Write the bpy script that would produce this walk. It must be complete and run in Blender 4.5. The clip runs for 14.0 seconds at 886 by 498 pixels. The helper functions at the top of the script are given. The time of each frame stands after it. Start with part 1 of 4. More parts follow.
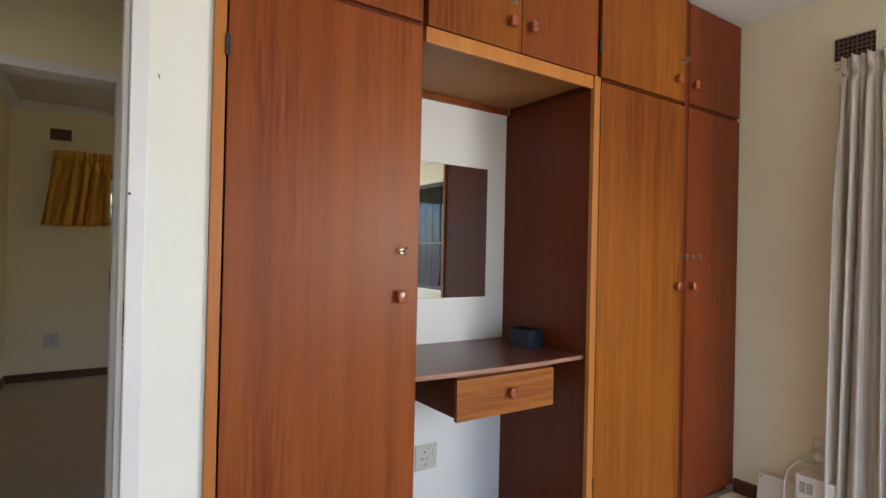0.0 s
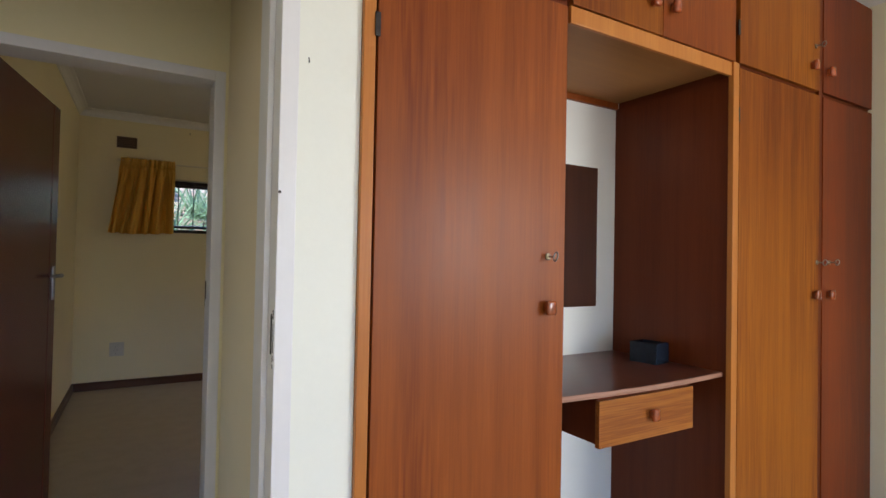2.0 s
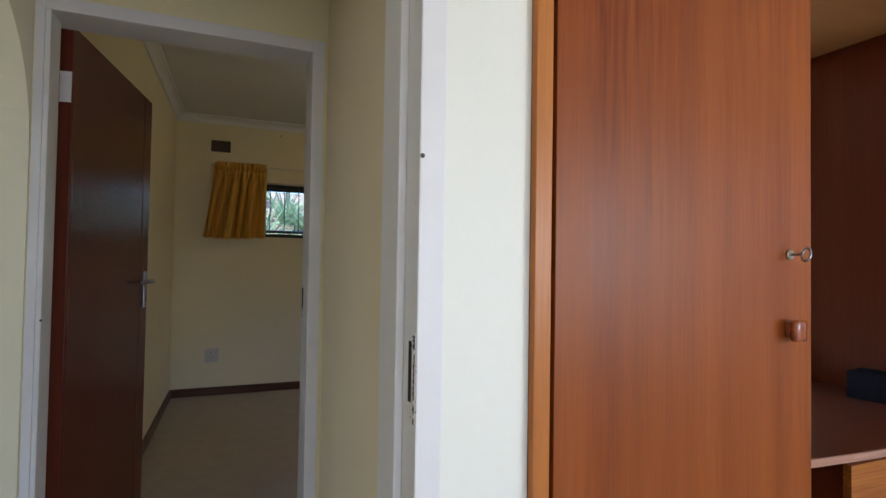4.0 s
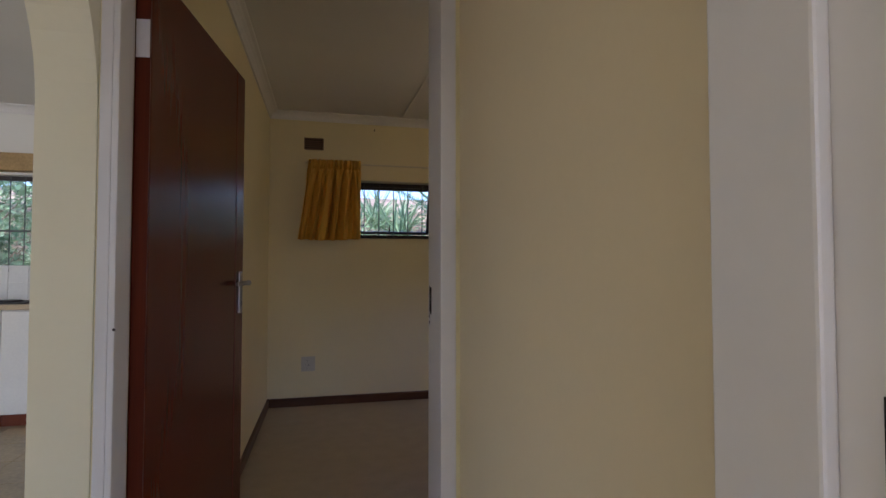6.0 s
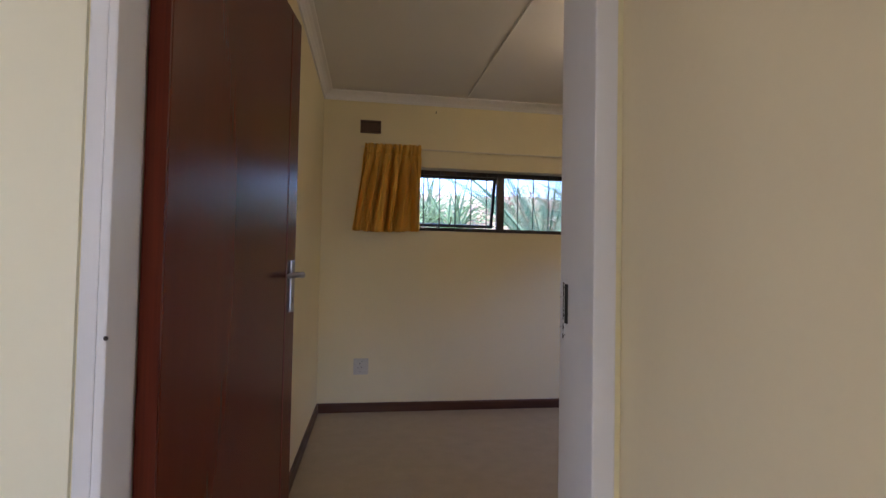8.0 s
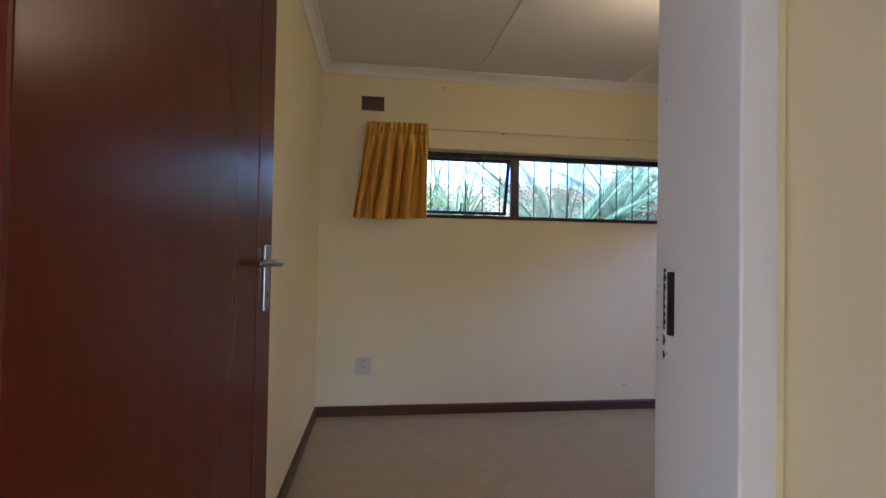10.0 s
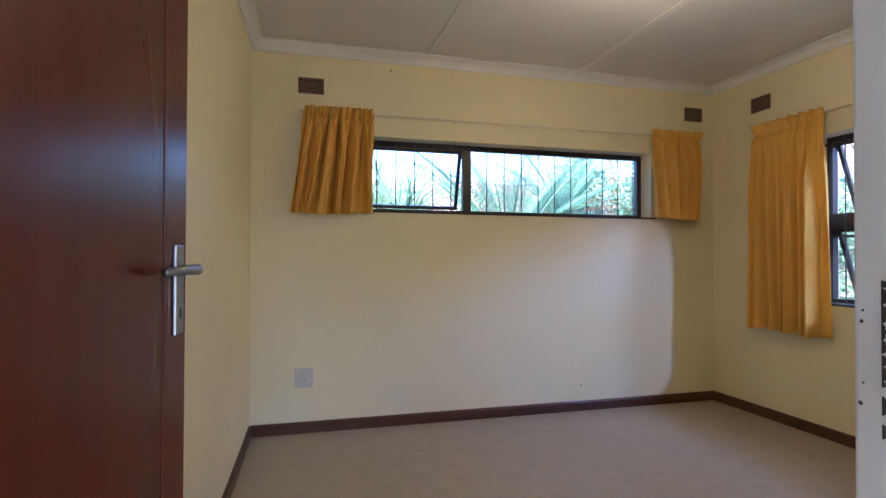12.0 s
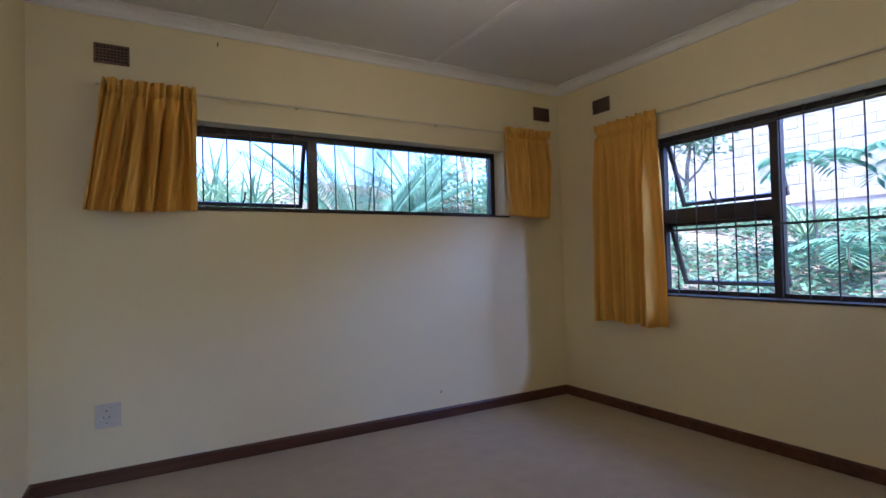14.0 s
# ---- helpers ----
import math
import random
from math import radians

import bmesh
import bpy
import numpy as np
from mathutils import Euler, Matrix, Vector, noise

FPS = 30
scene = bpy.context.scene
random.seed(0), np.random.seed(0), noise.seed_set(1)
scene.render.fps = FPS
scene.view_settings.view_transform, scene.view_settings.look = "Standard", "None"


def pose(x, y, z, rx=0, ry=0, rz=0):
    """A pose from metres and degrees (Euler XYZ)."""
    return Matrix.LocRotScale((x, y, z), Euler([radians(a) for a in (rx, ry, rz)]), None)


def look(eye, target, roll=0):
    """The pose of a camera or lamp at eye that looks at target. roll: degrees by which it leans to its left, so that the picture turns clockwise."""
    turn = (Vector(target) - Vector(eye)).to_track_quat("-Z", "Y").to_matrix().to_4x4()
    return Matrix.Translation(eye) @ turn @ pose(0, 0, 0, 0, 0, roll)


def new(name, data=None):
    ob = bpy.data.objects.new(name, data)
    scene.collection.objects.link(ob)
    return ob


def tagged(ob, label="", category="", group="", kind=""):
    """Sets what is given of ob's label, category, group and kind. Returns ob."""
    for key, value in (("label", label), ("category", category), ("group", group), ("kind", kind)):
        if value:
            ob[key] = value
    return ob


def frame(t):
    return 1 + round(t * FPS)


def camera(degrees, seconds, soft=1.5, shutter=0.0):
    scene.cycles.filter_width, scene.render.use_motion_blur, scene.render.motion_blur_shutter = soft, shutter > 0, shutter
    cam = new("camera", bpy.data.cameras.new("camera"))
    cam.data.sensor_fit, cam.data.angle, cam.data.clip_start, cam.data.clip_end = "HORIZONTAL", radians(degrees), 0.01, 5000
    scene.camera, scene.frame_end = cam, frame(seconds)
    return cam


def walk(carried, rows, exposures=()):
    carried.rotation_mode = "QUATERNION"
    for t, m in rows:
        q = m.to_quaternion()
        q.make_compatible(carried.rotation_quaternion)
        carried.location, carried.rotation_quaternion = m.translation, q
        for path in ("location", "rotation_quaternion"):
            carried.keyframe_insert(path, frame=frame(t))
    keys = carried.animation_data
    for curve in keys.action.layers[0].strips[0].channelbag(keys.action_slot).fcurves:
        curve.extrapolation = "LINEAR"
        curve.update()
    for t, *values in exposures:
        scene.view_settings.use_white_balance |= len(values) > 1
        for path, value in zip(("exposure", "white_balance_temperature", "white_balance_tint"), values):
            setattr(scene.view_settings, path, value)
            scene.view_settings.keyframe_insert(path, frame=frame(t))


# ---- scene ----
cam = camera(79.4, 14.0)
PATH = [
    (0, (0.782, 0.401, 1.305), (1.898, 2.061, 1.317), 1.3),
    (0.5, (0.713, 0.486, 1.314), (1.807, 2.16, 1.327), 1.2),
    (1, (0.651, 0.602, 1.317), (1.72, 2.292, 1.336), 1.2),
    (1.5, (0.601, 0.69, 1.301), (1.649, 2.394, 1.329), 1.2),
    (2, (0.577, 0.759, 1.293), (1.602, 2.476, 1.329), 1.1),
    (2.5, (0.577, 0.872, 1.299), (1.559, 2.614, 1.341), 1.0),
    (3, (0.604, 1.007, 1.297), (1.529, 2.78, 1.343), 1.0),
    (3.5, (0.621, 1.135, 1.292), (1.463, 2.949, 1.337), 0.8),
    (4, (0.602, 1.24, 1.278), (1.368, 3.087, 1.329), 0.9),
    (4.2, (0.581, 1.31, 1.252), (1.34, 3.158, 1.348), 1.2),
    (6.3, (0.539, 1.862, 1.232), (0.985, 3.811, 1.299), 0.5),
    (6.5, (0.532, 1.923, 1.238), (0.965, 3.874, 1.307), 1.2),
    (7, (0.539, 2.028, 1.228), (0.917, 3.991, 1.298), 1.2),
    (7.5, (0.518, 2.142, 1.212), (0.862, 4.112, 1.278), 1.2),
    (8, (0.48, 2.278, 1.207), (0.8, 4.252, 1.27), 1.1),
    (10.5, (0.521, 2.744, 1.183), (0.819, 4.721, 1.212), 1.0),
    (11, (0.515, 2.827, 1.181), (0.832, 4.802, 1.206), 0.9),
    (11.5, (0.495, 2.927, 1.191), (0.885, 4.888, 1.219), 0.6),
    (12, (0.489, 2.995, 1.196), (1.016, 4.924, 1.222), 0.2),
    (12.5, (0.512, 3.059, 1.187), (1.202, 4.936, 1.215), -0.2),
    (13, (0.544, 3.130, 1.189), (1.383, 4.946, 1.216), -0.6),
    (13.5, (0.584, 3.208, 1.166), (1.524, 4.972, 1.205), -1.1),
    (14, (0.646, 3.281, 1.171), (1.659, 5.005, 1.211), -1.4),
]
LIGHTNESS = [(0, 1.15, 6650, 11), (3, 1.25, 6400, 11), (4.2, 1.2, 6200, 11), (6.5, 1.05, 6700, 22), (7, 1.22, 6650, 23), (8, 1.8, 6450, 22), (10.5, 2.35, 6050, 18), (11.5, 2.75, 5850, 15), (12.5, 2.6, 5600, 16), (13.2, 2.32, 5400, 17), (14, 2.05, 5400, 17)]
walk(cam, [(t, look(eye, target, roll)) for t, eye, target, roll in PATH], LIGHTNESS)

# ---- light ----
SKY, SUN = 0.15, 4.5
world = bpy.data.worlds.new("world")
scene.world = world
world.use_nodes = True
wn = world.node_tree.nodes
sky = wn.new("ShaderNodeTexSky")
sky.sky_type, sky.sun_disc = "NISHITA", False
sky.sun_elevation, sky.sun_rotation = radians(62), radians(215)
sky.air_density, sky.dust_density, sky.ozone_density = 1.0, 1.2, 2.0
veil = wn.new("ShaderNodeMix")
veil.data_type, veil.blend_type = "RGBA", "MULTIPLY"
veil.inputs[0].default_value, veil.inputs[7].default_value = 1.0, (1.05, 1.35, 1.90, 1)
world.node_tree.links.new(sky.outputs[0], veil.inputs[6])
world.node_tree.links.new(veil.outputs[2], wn["Background"].inputs[0])
wn["Background"].inputs[1].default_value = SKY
sun = new("sun", bpy.data.lights.new("sun", "SUN"))
sun.data.energy, sun.data.angle, sun.data.color = SUN, radians(16), (1.0, 0.97, 0.92)
sun.matrix_world = look((-3.8, -5.4, 12.4), (0, 0, 0))


def daylight_fill(x, y, z, tx, ty, tz, w, h, watts, color=(0.84, 0.92, 1.0)):
    """An added area lamp standing in for skylight, at an opening or outdoors."""
    lamp = new("daylight_fill", bpy.data.lights.new("daylight_fill", "AREA"))
    lamp.data.shape, lamp.data.size, lamp.data.size_y = "RECTANGLE", w, h
    lamp.data.energy, lamp.data.color = watts, color
    lamp.matrix_world = look((x, y, z), (tx, ty, tz))


daylight_fill(1.5, -2.72, 1.1, 1.5, 3, 0.9, 3.4, 2.0, 11)
daylight_fill(3.78, -1.62, 1.45, 0.46, 1.73, 1.0, 1.2, 1.1, 33, (0.93, 0.97, 1.0))
daylight_fill(-3.2, -1.45, 1.1, -2.6, 3, 0.9, 3.0, 2.0, 42)
# two lamps added outdoors to throw cool skylight on the bedroom's north wall
daylight_fill(5.25, 2.9, 2.55, 1.8, 6.6, 1.0, 1.3, 0.3, 33, (0.36, 0.50, 1.0))
daylight_fill(5.38, -0.2, 3.3, 3.3, 6.7, 0.9, 0.5, 0.3, 48, (0.36, 0.50, 1.0))
# weak fill added in the kitchen's unseen west opening
daylight_fill(-5.1, 3.2, 1.2, 0, 3.0, 1.0, 3.0, 1.6, 4)

# ---- materials ----
def mat(name, color, rough=0.6, metal=0.0, vary=0.12, scale=3.0, fine=60.0, bump=0.1, spec=0.5, stretch=(1, 1, 1), dark=None, coat=0.0, perob=0.0, grain=0.5):
    """A surface with broad blotches and fine grain. dark: the other colour of the grain."""
    m = bpy.data.materials.new(name)
    m.use_nodes = True
    n, l = m.node_tree.nodes, m.node_tree.links
    b = n["Principled BSDF"]
    b.inputs["Roughness"].default_value, b.inputs["Metallic"].default_value = rough, metal
    b.inputs["Specular IOR Level"].default_value = spec
    b.inputs["Coat Weight"].default_value = coat
    b.inputs["Coat Roughness"].default_value = 0.15
    co, mp = n.new("ShaderNodeTexCoord"), n.new("ShaderNodeMapping")
    mp.inputs["Scale"].default_value = stretch
    l.new(co.outputs["Object"], mp.inputs[0])
    big, small = n.new("ShaderNodeTexNoise"), n.new("ShaderNodeTexNoise")
    big.inputs["Scale"].default_value, small.inputs["Scale"].default_value = scale, fine
    big.inputs["Detail"].default_value, small.inputs["Detail"].default_value = 3, 4
    l.new(mp.outputs[0], big.inputs["Vector"]), l.new(mp.outputs[0], small.inputs["Vector"])
    add = n.new("ShaderNodeMath")
    add.operation = "ADD"
    half = n.new("ShaderNodeMath")
    half.operation, half.inputs[1].default_value = "MULTIPLY", 0.5
    l.new(big.outputs[0], add.inputs[0]), l.new(small.outputs[0], add.inputs[1]), l.new(add.outputs[0], half.inputs[0])
    ramp = n.new("ShaderNodeValToRGB")
    lo = dark or tuple(c * (1 - 2 * vary) for c in color)
    hi = tuple(min(1, c * (1 + 2 * vary)) for c in color) if not dark else color
    ramp.color_ramp.elements[0].position, ramp.color_ramp.elements[1].position = 0.36, 0.64
    ramp.color_ramp.elements[0].color, ramp.color_ramp.elements[1].color = (*lo, 1), (*hi, 1)
    tone = n.new("ShaderNodeMix")
    tone.inputs[0].default_value = grain
    l.new(big.outputs[0], tone.inputs[2]), l.new(small.outputs[0], tone.inputs[3])
    l.new(tone.outputs[0], ramp.inputs[0])
    out = ramp.outputs[0]
    if perob:
        info, hsv, mr = n.new("ShaderNodeObjectInfo"), n.new("ShaderNodeHueSaturation"), n.new("ShaderNodeMapRange")
        mr.inputs["To Min"].default_value, mr.inputs["To Max"].default_value = 1 - perob, 1 + perob
        l.new(info.outputs["Random"], mr.inputs[0]), l.new(mr.outputs[0], hsv.inputs["Value"]), l.new(out, hsv.inputs["Color"])
        out = hsv.outputs[0]
    l.new(out, b.inputs["Base Color"])
    if bump:
        bp = n.new("ShaderNodeBump")
        bp.inputs["Strength"].default_value, bp.inputs["Distance"].default_value = bump, 0.004
        l.new(half.outputs[0], bp.inputs["Height"]), l.new(bp.outputs[0], b.inputs["Normal"])
    return m


def wood(name, light, dark, axis="z", rough=0.3, spread=1.0, coat=0.0, sheen=0.28, relief=0.25, ribbon=0.0):
    """Veneer with long figure along the axis, streaks across it and a soft sheen; ribbon adds short interlocked bands."""
    m = bpy.data.materials.new(name)
    m.use_nodes = True
    n, l = m.node_tree.nodes, m.node_tree.links
    b = n["Principled BSDF"]
    b.inputs["Coat Weight"].default_value, b.inputs["Coat Roughness"].default_value = coat, 0.2
    b.inputs["Specular IOR Level"].default_value = sheen
    co = n.new("ShaderNodeTexCoord")
    info = n.new("ShaderNodeObjectInfo")
    off = n.new("ShaderNodeVectorMath")
    off.operation = "MULTIPLY_ADD"
    off.inputs[0].default_value = (3, 7, 5)
    l.new(co.outputs["Object"], off.inputs[2])
    l.new(info.outputs["Random"], off.inputs[1])
    def noise_at(sc, long, detail):
        mp, t = n.new("ShaderNodeMapping"), n.new("ShaderNodeTexNoise")
        s = {"x": (long, sc, sc), "z": (sc, sc, long)}[axis]
        mp.inputs["Scale"].default_value = s
        t.inputs["Scale"].default_value, t.inputs["Detail"].default_value = 1, detail
        l.new(off.outputs[0], mp.inputs[0]), l.new(mp.outputs[0], t.inputs["Vector"])
        return t.outputs[0]
    a, c, f = noise_at(5, 0.35, 2), noise_at(24, 0.5, 3), noise_at(220, 6, 2)
    def mix(p, q, w):
        t = n.new("ShaderNodeMix")
        t.inputs[0].default_value = w
        l.new(p, t.inputs[2]), l.new(q, t.inputs[3])
        return t.outputs[0]
    v = mix(mix(a, c, 0.5), f, 0.25)
    if ribbon:
        short, wide, where = noise_at(80, 3.6, 1), noise_at(1.6, 0.8, 1), noise_at(3.5, 1.6, 1)
        for sock in (short, where):
            sock.node.inputs["Distortion"].default_value = 0.5
        zone = n.new("ShaderNodeMapRange")
        zone.inputs["From Min"].default_value, zone.inputs["From Max"].default_value = 0.38, 0.62
        zone.inputs["To Max"].default_value = ribbon
        l.new(where, zone.inputs[0])
        centred, band, drift, out_v = (n.new("ShaderNodeMath") for _ in range(4))
        centred.operation, centred.inputs[1].default_value = "SUBTRACT", 0.5
        band.operation = "MULTIPLY"
        drift.operation, drift.inputs[1].default_value, drift.inputs[2].default_value = "MULTIPLY_ADD", 0.42, -0.21
        out_v.operation = "ADD"
        l.new(short, centred.inputs[0]), l.new(centred.outputs[0], band.inputs[0]), l.new(zone.outputs[0], band.inputs[1])
        l.new(wide, drift.inputs[0]), l.new(band.outputs[0], out_v.inputs[0]), l.new(drift.outputs[0], out_v.inputs[1])
        total = n.new("ShaderNodeMath")
        l.new(v, total.inputs[0]), l.new(out_v.outputs[0], total.inputs[1])
        v = total.outputs[0]
    ramp = n.new("ShaderNodeValToRGB")
    w = 0.14 / spread
    ramp.color_ramp.elements[0].position, ramp.color_ramp.elements[1].position = 0.5 - w, 0.5 + w
    ramp.color_ramp.elements[0].color, ramp.color_ramp.elements[1].color = (*dark, 1), (*light, 1)
    l.new(v, ramp.inputs[0]), l.new(ramp.outputs[0], b.inputs["Base Color"])
    mr = n.new("ShaderNodeMapRange")
    swing = 0.08 if relief else 0.025
    mr.inputs["To Min"].default_value, mr.inputs["To Max"].default_value = rough - swing, rough + swing
    l.new(c if relief else a, mr.inputs[0]), l.new(mr.outputs[0], b.inputs["Roughness"])
    if relief:
        bp = n.new("ShaderNodeBump")
        bp.inputs["Strength"].default_value, bp.inputs["Distance"].default_value = relief, 0.0015
        l.new(c, bp.inputs["Height"]), l.new(bp.outputs[0], b.inputs["Normal"])
    return m


def glass_mat(name, tint=(1, 1, 1), rough=0.0):
    m = bpy.data.materials.new(name)
    m.use_nodes = True
    n, l = m.node_tree.nodes, m.node_tree.links
    n.remove(n["Principled BSDF"])
    tr, gl, mx, fr = n.new("ShaderNodeBsdfTransparent"), n.new("ShaderNodeBsdfGlossy"), n.new("ShaderNodeMixShader"), n.new("ShaderNodeFresnel")
    tr.inputs[0].default_value = (*tint, 1)
    gl.inputs["Roughness"].default_value = rough
    fr.inputs[0].default_value = 1.45
    l.new(fr.outputs[0], mx.inputs[0]), l.new(tr.outputs[0], mx.inputs[1]), l.new(gl.outputs[0], mx.inputs[2])
    l.new(mx.outputs[0], n["Material Output"].inputs[0])
    return m


def leaf_mat(name, color, thin=0.40, vary=0.4, rough=0.6):
    m = bpy.data.materials.new(name)
    m.use_nodes = True
    n, l = m.node_tree.nodes, m.node_tree.links
    b, out = n["Principled BSDF"], n["Material Output"]
    geo, mr, hsv = n.new("ShaderNodeNewGeometry"), n.new("ShaderNodeMapRange"), n.new("ShaderNodeHueSaturation")
    mr.inputs["To Min"].default_value, mr.inputs["To Max"].default_value = 1 - vary, 1 + vary
    hsv.inputs["Color"].default_value = (*color, 1)
    l.new(geo.outputs["Random Per Island"], mr.inputs[0]), l.new(mr.outputs[0], hsv.inputs["Value"])
    l.new(hsv.outputs[0], b.inputs["Base Color"])
    b.inputs["Roughness"].default_value = rough
    tl, mx = n.new("ShaderNodeBsdfTranslucent"), n.new("ShaderNodeMixShader")
    l.new(hsv.outputs[0], tl.inputs[0])
    mx.inputs[0].default_value = thin
    l.new(b.outputs[0], mx.inputs[1]), l.new(tl.outputs[0], mx.inputs[2]), l.new(mx.outputs[0], out.inputs[0])
    return m


PAINT_B = mat("yellow_wall_paint", (0.82, 0.73, 0.46), 0.55, vary=0.018, scale=1.0, fine=60, bump=0.12, grain=0.12)
# yellow paint toned down so its colour carries the passage's dimmer light
PAINT_P = mat("dimmed_yellow_paint", (0.74, 0.61, 0.385), 0.55, vary=0.018, scale=1.0, fine=60, bump=0.12, grain=0.12)
PAINT_A = mat("cream_wall_paint", (0.80, 0.75, 0.57), 0.55, vary=0.018, scale=1.1, fine=60, bump=0.12, grain=0.12)
PLASTER = mat("white_plaster", (0.80, 0.795, 0.735), 0.6, vary=0.018, scale=1.0, fine=60, bump=0.12, grain=0.12)
OUTWALL = mat("outer_render", (0.62, 0.55, 0.45), 0.85, vary=0.06, bump=0.4)
CEIL = mat("ceiling_paint", (0.74, 0.73, 0.70), 0.8, vary=0.02, scale=0.8, fine=30, bump=0.08, grain=0.1)
CORNICE = mat("cornice_paint", (0.80, 0.79, 0.76), 0.7, vary=0.02)
FRAME = mat("door_frame_enamel", (0.74, 0.72, 0.72), 0.38, vary=0.02, scale=2.0, fine=30, bump=0.15, grain=0.2)
CHIP = mat("chipped_paint_gap", (0.05, 0.035, 0.03), 0.8, vary=0.3)
VINYL = mat("beige_vinyl_floor", (0.45, 0.375, 0.265), 0.42, vary=0.0, scale=9, fine=120, bump=0.06, dark=(0.38, 0.31, 0.215))
TILE = mat("kitchen_floor_tile", (0.42, 0.33, 0.20), 0.35, vary=0.1, scale=4, fine=40, perob=0.12)
SKIRT = wood("skirting_wood", (0.13, 0.055, 0.03), (0.06, 0.024, 0.014), "x", 0.35)
VENEER = wood("mahogany_veneer", (0.32, 0.082, 0.011), (0.165, 0.032, 0.006), "z", 0.38, 0.7, 0.0, 0.22, 0.10, 0.65)
VENEER3 = wood("red_mahogany_veneer", (0.22, 0.045, 0.010), (0.10, 0.016, 0.005), "z", 0.40, 0.75, 0.0, 0.2, 0.10, 0.4)
VENEER2 = wood("amber_veneer", (0.34, 0.105, 0.012), (0.16, 0.036, 0.006), "z", 0.44, 0.85, 0.0, 0.16, 0.12, 0.45)
ZEBRA = wood("striped_veneer", (0.52, 0.19, 0.035), (0.24, 0.068, 0.013), "x", 0.32, 1.5, 0.2)
STILE = wood("orange_lipping", (0.56, 0.22, 0.05), (0.40, 0.13, 0.026), "z", 0.35, 0.8)
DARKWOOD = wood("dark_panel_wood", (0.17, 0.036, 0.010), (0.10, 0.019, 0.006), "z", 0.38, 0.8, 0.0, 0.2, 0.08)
DESKTOP = wood("desk_wood", (0.15, 0.045, 0.025), (0.10, 0.028, 0.016), "x", 0.3, 0.6, 0.2, 0.28, 0.0)
EDGE = wood("worn_edge", (0.42, 0.22, 0.15), (0.22, 0.10, 0.06), "x", 0.5)
DOORWOOD = wood("varnished_door", (0.125, 0.018, 0.005), (0.088, 0.012, 0.004), "z", 0.26, 0.5, 0.0, 0.24, 0.0)
DOOREDGE = wood("red_door_edge", (0.17, 0.030, 0.012), (0.08, 0.014, 0.006), "z", 0.4)
SOFFIT = wood("niche_soffit", (0.42, 0.20, 0.07), (0.32, 0.14, 0.045), "x", 0.5, 0.7)
KNOB = mat("glossy_knob", (0.32, 0.07, 0.02), 0.12, vary=0.2, coat=0.8)
CHROME = mat("brushed_metal", (0.30, 0.30, 0.31), 0.36, 1.0, vary=0.05)
BRASS = mat("dull_brass", (0.30, 0.24, 0.17), 0.35, 1.0, vary=0.1)
IRON = mat("black_metal", (0.035, 0.028, 0.025), 0.45, 0.4, vary=0.2)
WINFR = mat("dark_window_frame", (0.035, 0.024, 0.022), 0.4, vary=0.25)
BAR = mat("bar_paint", (0.05, 0.055, 0.055), 0.4, vary=0.1)
WALLCREAM = mat("pale_cream_paint", (0.80, 0.795, 0.715), 0.5, vary=0.02, scale=1.0, fine=60, bump=0.12, grain=0.12)
SOCKETP = mat("aged_white_plastic", (0.60, 0.57, 0.48), 0.4, vary=0.04)
PLASTIC = mat("white_plastic", (0.76, 0.75, 0.72), 0.35, vary=0.02)
HOLE = mat("dark_hole", (0.012, 0.011, 0.01), 0.8, vary=0.1)
BOXBLUE = mat("blue_black_box", (0.014, 0.022, 0.035), 0.22, vary=0.15)
GRILLE = mat("brown_airbrick", (0.14, 0.085, 0.06), 0.7, vary=0.15)
CREAMGR = mat("cream_vent_frame", (0.70, 0.64, 0.48), 0.6, vary=0.04)
WORKTOP = mat("tan_worktop", (0.42, 0.30, 0.16), 0.35, vary=0.08, fine=100)
CABINET = mat("cream_cabinet", (0.70, 0.66, 0.58), 0.4, vary=0.02)
SPLASH = mat("white_splash_tile", (0.74, 0.73, 0.69), 0.2, vary=0.02, perob=0.04)
PELMET = mat("tan_pelmet", (0.42, 0.28, 0.12), 0.6, vary=0.1)
SOIL = mat("bank_soil", (0.24, 0.185, 0.145), 0.95, vary=0.3, scale=1.5, fine=25, bump=1.0)
BLOCK = mat("pale_block", (0.40, 0.34, 0.31), 0.9, vary=0.18, fine=50, perob=0.14)
BARK = mat("grey_bark", (0.16, 0.13, 0.10), 0.9, vary=0.3, fine=40, bump=1.0)
LEAF = leaf_mat("garden_leaf", (0.13, 0.24, 0.15))
LEAF2 = leaf_mat("pale_leaf", (0.20, 0.32, 0.19))
FROND = leaf_mat("cycad_frond", (0.13, 0.26, 0.18), vary=0.35)
BANANA = leaf_mat("broad_leaf", (0.09, 0.21, 0.08), vary=0.3)
DRY = leaf_mat("dry_stalk", (0.30, 0.19, 0.13), vary=0.4)
FLOWER = leaf_mat("yellow_flower", (0.6, 0.55, 0.06), vary=0.2)
PANE = glass_mat("window_glass")
MIRROR = bpy.data.materials.new("mirror_silver")
MIRROR.use_nodes = True
MIRROR.node_tree.nodes["Principled BSDF"].inputs["Metallic"].default_value = 1
MIRROR.node_tree.nodes["Principled BSDF"].inputs["Roughness"].default_value = 0.02
MIRROR.node_tree.nodes["Principled BSDF"].inputs["Base Color"].default_value = (0.82, 0.84, 0.83, 1)


